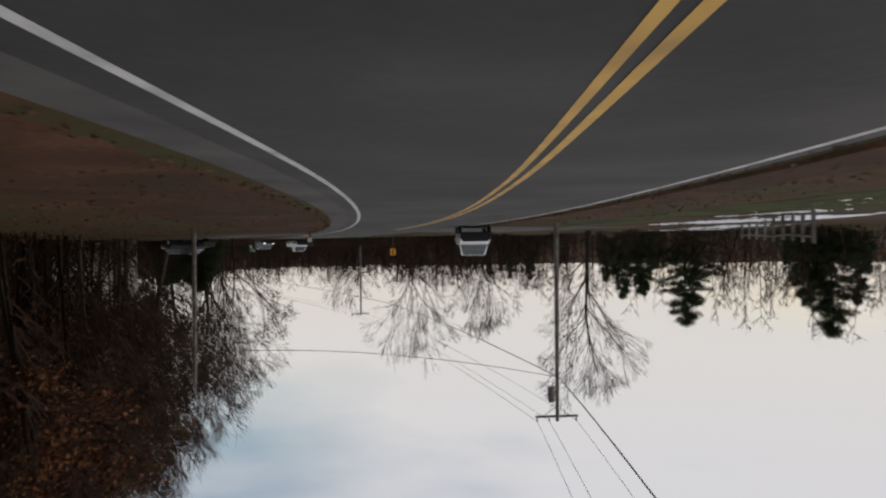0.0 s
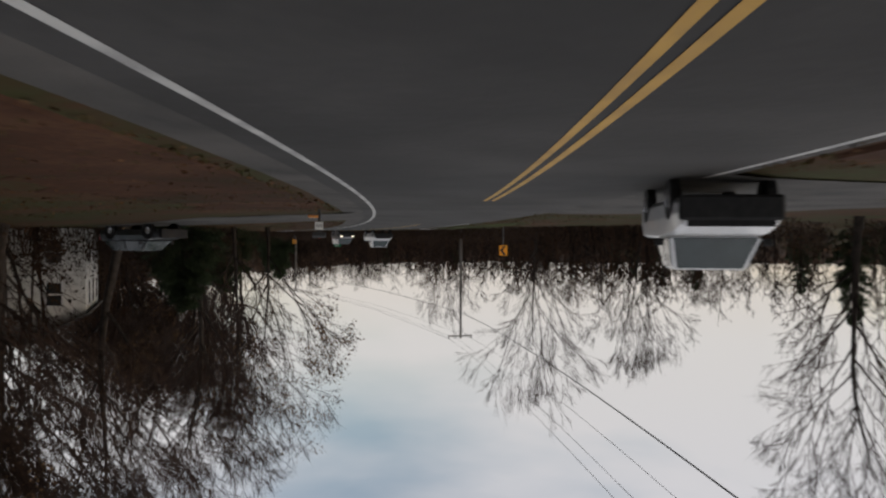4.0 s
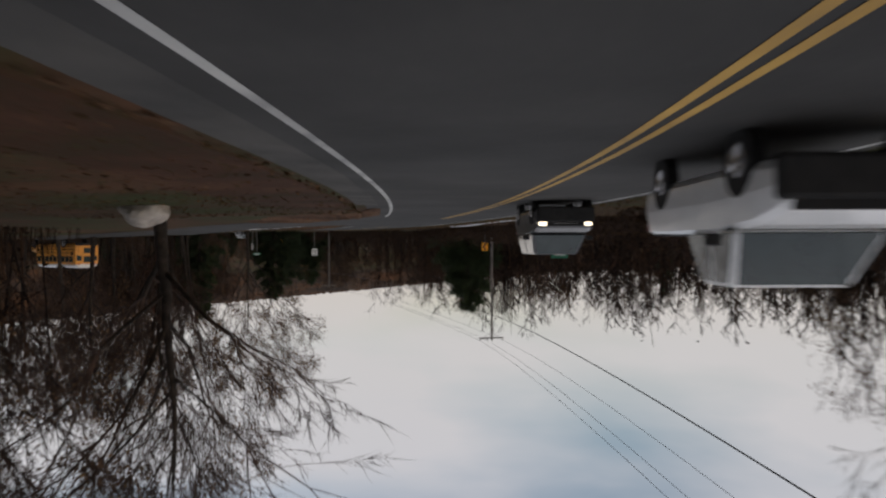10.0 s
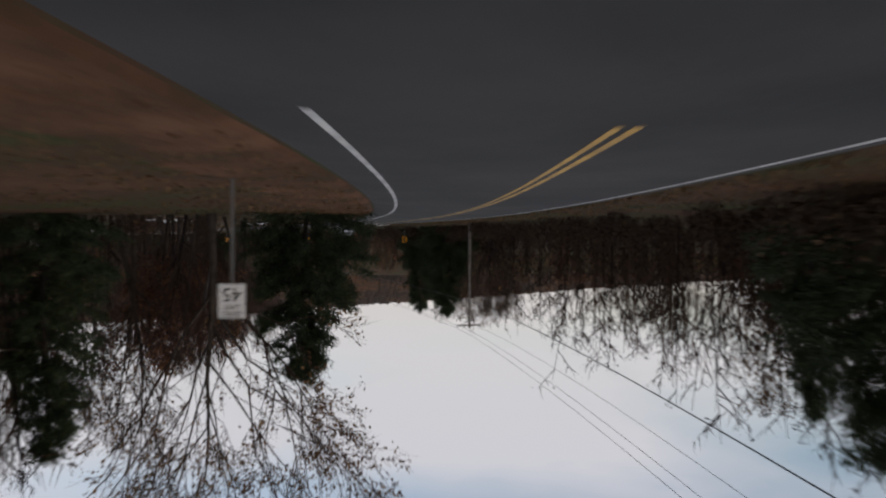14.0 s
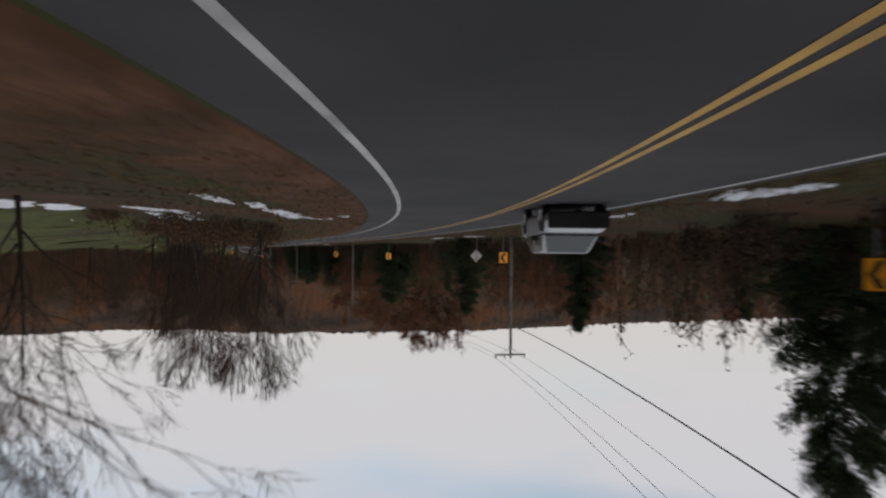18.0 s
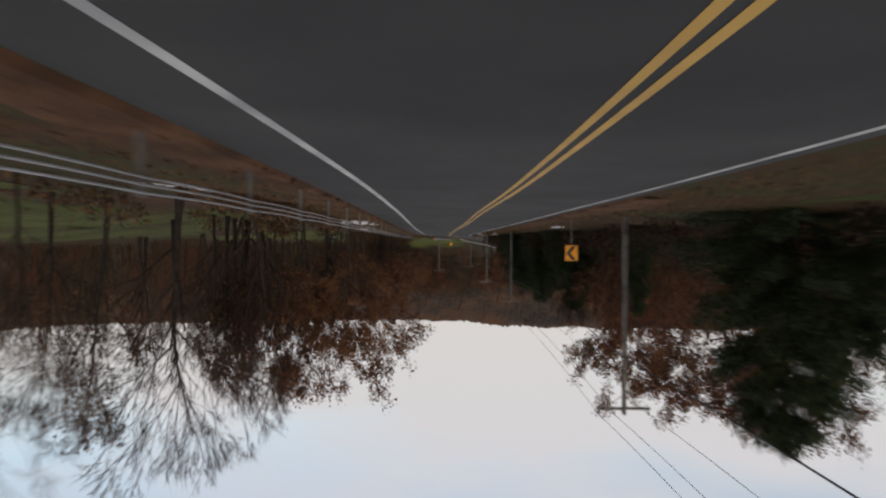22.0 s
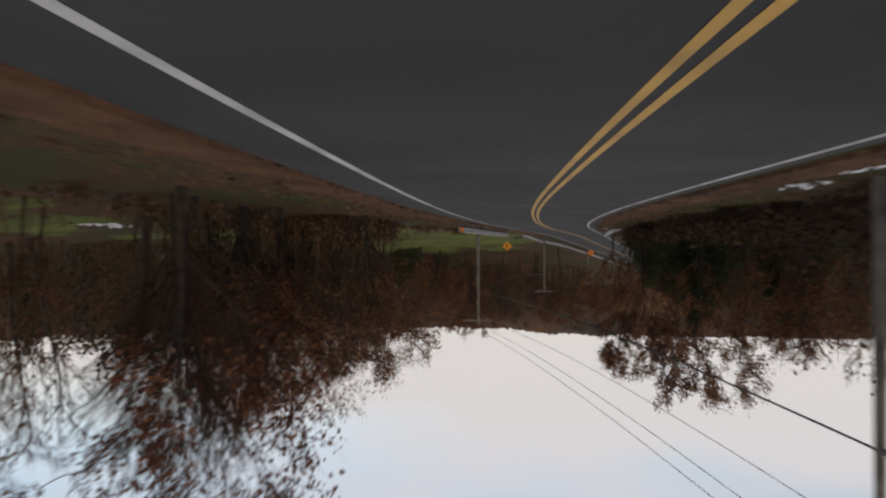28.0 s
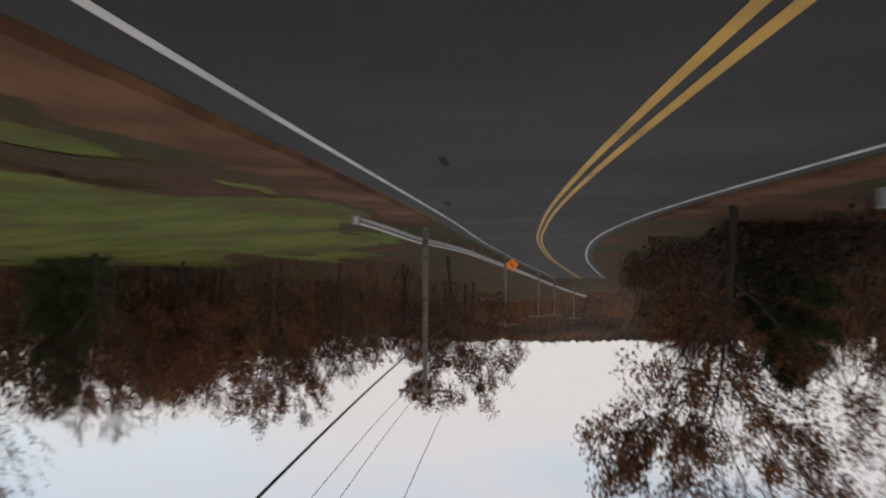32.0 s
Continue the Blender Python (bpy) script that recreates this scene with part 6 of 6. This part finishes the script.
# left, round the junction
wood(-1, 255, 274, 8, 15, 5, [WIDE2, OAK, TALL2], 10, 13)
plant(BUSHY, 59.9, 190.0, 10.2, 0, 1.05)
plant(PINE, 66.0, 199.0, 9.0, 70, 0.9)
plant(OAK, 58.0, 205.0, 10.0, 20, 0.9)
plant(OAK, 50.0, 190.0, 9.5, 120, 0.8)
wood(-1, 130, 200, 24, 50, 8, [PINE, CEDAR, OAK], 6, 8.5)
wood(-1, 208, 262, 12, 30, 9, [TALL2, WIDE2, SLIM_BROWN, *S], 10, 14)
thicket(-1, 196, 262, 10, 50, 270, 9.5, 13.5, "bare woods outside the bend")
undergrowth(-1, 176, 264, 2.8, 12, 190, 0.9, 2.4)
# the bend, left: dark evergreens and russet trees
for x, y, h, p, wd in ((116.5, 236.5, 11.0, BUSHY, 0.8), (112.0, 238.5, 12.0, OAK, 0.8), (121.0, 241.0, 9.0, CEDAR, 1.0), (149.5, 250.2, 6.2, PINE, 1.0), (134.0, 251.4, 12.5, BUSHY, 0.75), (129.3, 250.0, 11.0, BUSHY, 0.8), (124.0, 246.5, 10.0, PINE, 1.0),
                       (174.9, 258.8, 7.2, PINE, 1.2), (214.5, 271.5, 8.8, BUSHY, 1.15), (163.0, 259.0, 6.0, RED, 1.0), (186.0, 270.0, 6.5, RED, 1.1), (178.0, 273.0, 7.5, RED, 1.0), (218.0, 274.0, 6.5, OAK, 1.0)):
    plant(p, x, y, h, rnd.uniform(0, 360), wd)
for x, y, h, wd in ((249.0, 283.0, 15.5, 1.0), (255.0, 293.0, 19.0, 1.0), (262.0, 305.0, 24.0, 0.95), (272.0, 309.0, 21.0, 1.0)):
    plant(LEAFY, x, y, h, x * 7.0, wd, "tall broad tree with russet autumn leaves behind the roadside")
for x, y, h, p, wd in ((264.0, 285.5, 9.0, RED, 1.0), (256.0, 279.0, 9.0, WIDE2, 0.9), (273.0, 282.5, 8.0, BUSHY, 0.7), (281.0, 284.5, 8.0, PINE, 0.9), (286.0, 286.5, 9.0, BUSHY, 0.7),
                       (236.0, 276.0, 6.0, CEDAR, 1.0), (268.0, 289.0, 11.0, RED, 0.9), (296.0, 287.5, 10.0, WIDE2, 0.8), (304.0, 289.5, 10.0, WIDE, 0.8)):
    plant(p, x, y, h, rnd.uniform(0, 360), wd)
wood(-1, 255, 400, 15, 34, 13, [RED, SLIM_RED, SLIM_BROWN, CEDAR], 5, 8)
thicket(-1, 290, 420, 8, 40, 250, 4.5, 8, "brown bare woods behind the roadside trees", low=2.0, leafy=30)
wood(-1, 312, 396, 7, 12, 11, [RED, SLIM_RED, RED, CEDAR], 4.5, 6.5)
thicket(-1, 240, 300, 11, 40, 120, 4.5, 7.5, "brown bare woods outside the bend", low=2.0, leafy=20)
undergrowth(-1, 262, 530, 3.5, 12, 220, 0.9, 2.6)
undergrowth(-1, 466, 529, 2.2, 7, 110, 0.8, 1.9)
# the bend, right
plant(ROUND, 166.6, 236.8, 12.6, 0, 0.88)
plant(ROUND, 198.0, 240.5, 18.0, 130, 0.95)
wood(1, 300, 350, 82, 95, 5, [RED, SLIM_RED], 7, 10)
thicket(1, 296, 396, 84, 125, 170, 7, 10, "bare woods above the sloping field", leafy=20)
plant(OAK, 213.0, 247.0, 8.5, 0, 0.8)
plant(WIDE2, 204.5, 248.0, 10.0, 0, 0.8)
wood(1, 326, 352, 8, 16, 5, [TALL2, *S, WIDE2], 10, 14)
plant(LEAFY, 250.0, 259.2, 11.2, 0, 0.95, "oak with dense orange-brown leaves beside the road")
plant(LEAFY, 255.0, 256.0, 11.0, 90, 0.85)
# the straight: tall bare woods with red leaves on the right, dark evergreens on the left
x, y = map(float, on_road(404, 7.4))
plant(LEAFY, x, y, 16.0, 40, 1.15, "tall oak with orange-brown leaves reaching out over the road")
x, y = map(float, on_road(398, 11.5))
plant(RED, x, y, 14.0, 140, 1.0)
wood(1, 352, 436, 8.5, 15, 13, [TALL2, WIDE2, SLIM_RED, SLIM_BROWN, TALL], 10, 15)
wood(1, 436, 506, 7.0, 15, 16, [TALL2, WIDE2, WIDE, SLIM_BROWN, TALL, *S], 8, 12)
wood(1, 486, 503, 5, 9, 4, [RED, OAK], 9.5, 11.5)
wood(1, 464, 490, 8, 14, 4, [WIDE2, TALL2, SLIM_BROWN], 10, 13)
wood(1, 496, 511, 7, 15, 5, [OAK, TALL2, WIDE, WIDE2], 10, 13)
for q, o, h, p in ((507, 8.5, 12.0, LEAFY), (500, 9.5, 12.0, WIDE2), (490, 10.0, 10.5, RED)):
    x, y = map(float, on_road(q, o))
    plant(p, x, y, h, q * 3.0, 0.9)
wood(1, 382, 440, 12, 30, 8, [*S, SLIM_RED, SLIM_BROWN, TALL2], 11, 15)
wood(1, 452, 506, 27, 34, 7, [*S, SLIM_RED, RED, TALL2], 12, 16)
thicket(1, 384, 440, 36, 75, 190, 9, 13, "tall brown bare woods beside the straight road", low=1.6)
thicket(1, 462, 512, 9, 16, 28, 7, 10.5, "brown bare woods close beside the straight road", low=0.5, leafy=25)
thicket(1, 432, 520, 30, 75, 230, 10, 15, "tall brown bare woods behind the grass", low=1.6)
undergrowth(1, 304, 350, 5, 16, 90, 0.8, 2.2)
undergrowth(1, 352, 436, 8, 14, 26, 0.8, 2.0)
undergrowth(1, 462, 512, 7, 12, 25, 0.8, 1.8)
undergrowth(1, 497, 513, 5.5, 12, 32, 1.0, 2.4)
thicket(1, 497, 513, 7.5, 18, 24, 7, 10, "brown leafy woods beside the end of the guardrail", low=2.5, leafy=40)
for q in range(9):
    x, y = map(float, on_road(408 + q * 5.2, -WIDTH - 7.0 + 0.25 * q - 1.4 * (q % 3)))
    plant([BUSHY, PINE, BUSHY, CEDAR][q % 4], x, y, 6.6 + 1.6 * rnd.random(), rnd.uniform(0, 360), 0.95)
wood(-1, 386, 402, 7, 12, 4, [RED, SLIM_RED], 7, 9.5)
wood(-1, 452, 520, 5, 10, 16, [RED, SLIM_RED, BUSHY, SLIM_BROWN, RED], 5, 7.5)
wood(-1, 400, 530, 12, 30, 11, [*S, SLIM_RED, TALL2, RED, PINE], 8, 11)
thicket(-1, 395, 560, 8, 50, 330, 5.5, 10, "brown bare woods beside the straight road", low=2.0, leafy=30)
x, y = map(float, on_road(475, 6.4))
plant(RED, x, y, 15.0, 70, 0.8)
plant(LEAFY, 344.5, 298.6, 11.8, 0, 0.85)
for q, o, h in ((539, 12.0, 6.0), (545, 14.0, 7.0), (560, 12.5, 6.5)):
    x, y = map(float, on_road(q, -o))
    plant(BUSHY, x, y, h, q * 3.0, 0.9)
plant(LEAFY, 353.2, 298.4, 11.6, 60, 0.9)
plant(LEAFY, 392.1, 311.6, 11.2, 0, 0.9, "leafy tree with dark red-brown leaves beside the road")
plant(RED, 399.0, 317.0, 10.0, 0, 0.9)
plant(RED, 386.0, 314.0, 8.5, 40, 0.9)
# past the field, right, and up the hill, left
wood(1, 528, 620, 25, 29, 9, [LEAFY, LEAFY, RED], 10, 13)
wood(1, 520, 640, 25, 36, 16, [RED, OAK, TALL2, SLIM_BROWN, SLIM_RED, WIDE2], 11, 15)
thicket(1, 506, 690, 26, 90, 520, 7.5, 12, "tall brown woods behind the green field", low=2.0, leafy=110, leaf=0.28)
wood(1, 596, 660, 9, 26, 12, [*S, TALL2, OAK, SLIM_RED, WIDE], 9, 13)
thicket(1, 590, 720, 12, 60, 260, 7, 10, "brown bare woods beside the rising road")
plant(TALL, 424.0, 293.0, 12.0, 0, 1.0)
for x, y, h, p, wd in ((444.0, 321.0, 15.5, LEAFY, 1.0), (455.0, 306.0, 17.0, LEAFY, 0.9), (449.0, 312.0, 12.0, TALL2, 1.0), (436.0, 298.0, 11.0, RED, 1.0), (408.0, 286.0, 14.5, LEAFY, 0.9),
                       (417.0, 288.0, 13.0, OAK, 1.0), (398.0, 279.0, 16.5, RED, 1.0), (428.0, 291.0, 9.5, BUSHY, 0.7)):
    plant(p, x, y, h, x * 5.0, wd)
undergrowth(1, 505, 520, 7.5, 13, 40, 1.0, 2.0)
undergrowth(1, 364, 385, 2.2, 6, 45, 0.4, 0.9)
undergrowth(1, 516, 533, 4.5, 8, 14, 0.4, 1.0)
wood(-1, 548, 640, 6, 22, 18, [SLIM_RED, RED, SLIM_BROWN, TALL2, OAK], 7, 10.5)
undergrowth(-1, 530, 640, 2.5, 12, 150, 1.0, 2.8)
thicket(-1, 535, 730, 5, 60, 340, 5.5, 9.5, "brown bare woods up the hillside", low=3.0, leafy=40)

for p in (HALF, TALL, TALL2, WIDE, WIDE2, ROUND, OAK, RED, LEAFY, CEDAR, PINE, BUSHY, *SLIM, SLIM_BROWN, SLIM_RED):
    for o in (*p.children, p):
        bpy.data.objects.remove(o)


# ---- the hill behind everything ----
def ridge(name, centre, a0, a1, dist, height, seed, label):
    """A long wooded hill; its crest is broken up by tree tops."""
    rng = np.random.default_rng(seed)
    n, rows = 1500, 12
    verts, faces = [], []
    for i in range(n + 1):
        a = radians(a0 + (a1 - a0) * i / n)
        deg = a0 + (a1 - a0) * i / n
        crest = height * float(np.interp(deg, [-80, -40, 0, 15, 40, 60, 160], [0.2, 0.28, 0.34, 0.42, 0.78, 1.0, 0.9])) * (1 + 0.1 * noise.noise((i * 0.01, seed, 0)) + 0.03 * noise.noise((i * 0.06, seed, 2)))
        for r in range(rows + 1):
            u = r / rows
            d = dist * (0.72 + 0.28 * u)
            z = -4 + crest * math.sin(u * math.pi / 2) ** 1.1
            z += (0.025 * height * (noise.noise((i * 0.5, r * 2.0, seed)) + rng.uniform(-0.5, 0.5))) * min(1, 4 * u)
            verts.append((centre[0] + d * math.sin(a), centre[1] + d * math.cos(a), z))
    w = rows + 1
    for i in range(n):
        for r in range(rows):
            q = i * w + r
            faces.append((q, q + 1, q + w + 1, q + w))
    return tagged(part(name, (verts, faces), HILL_WOOD), label, "hill", kind="structure")


ridge("wooded_hill", (150, 240), -75, 150, 1500, 150, 3, "long brown wooded hill on the horizon")
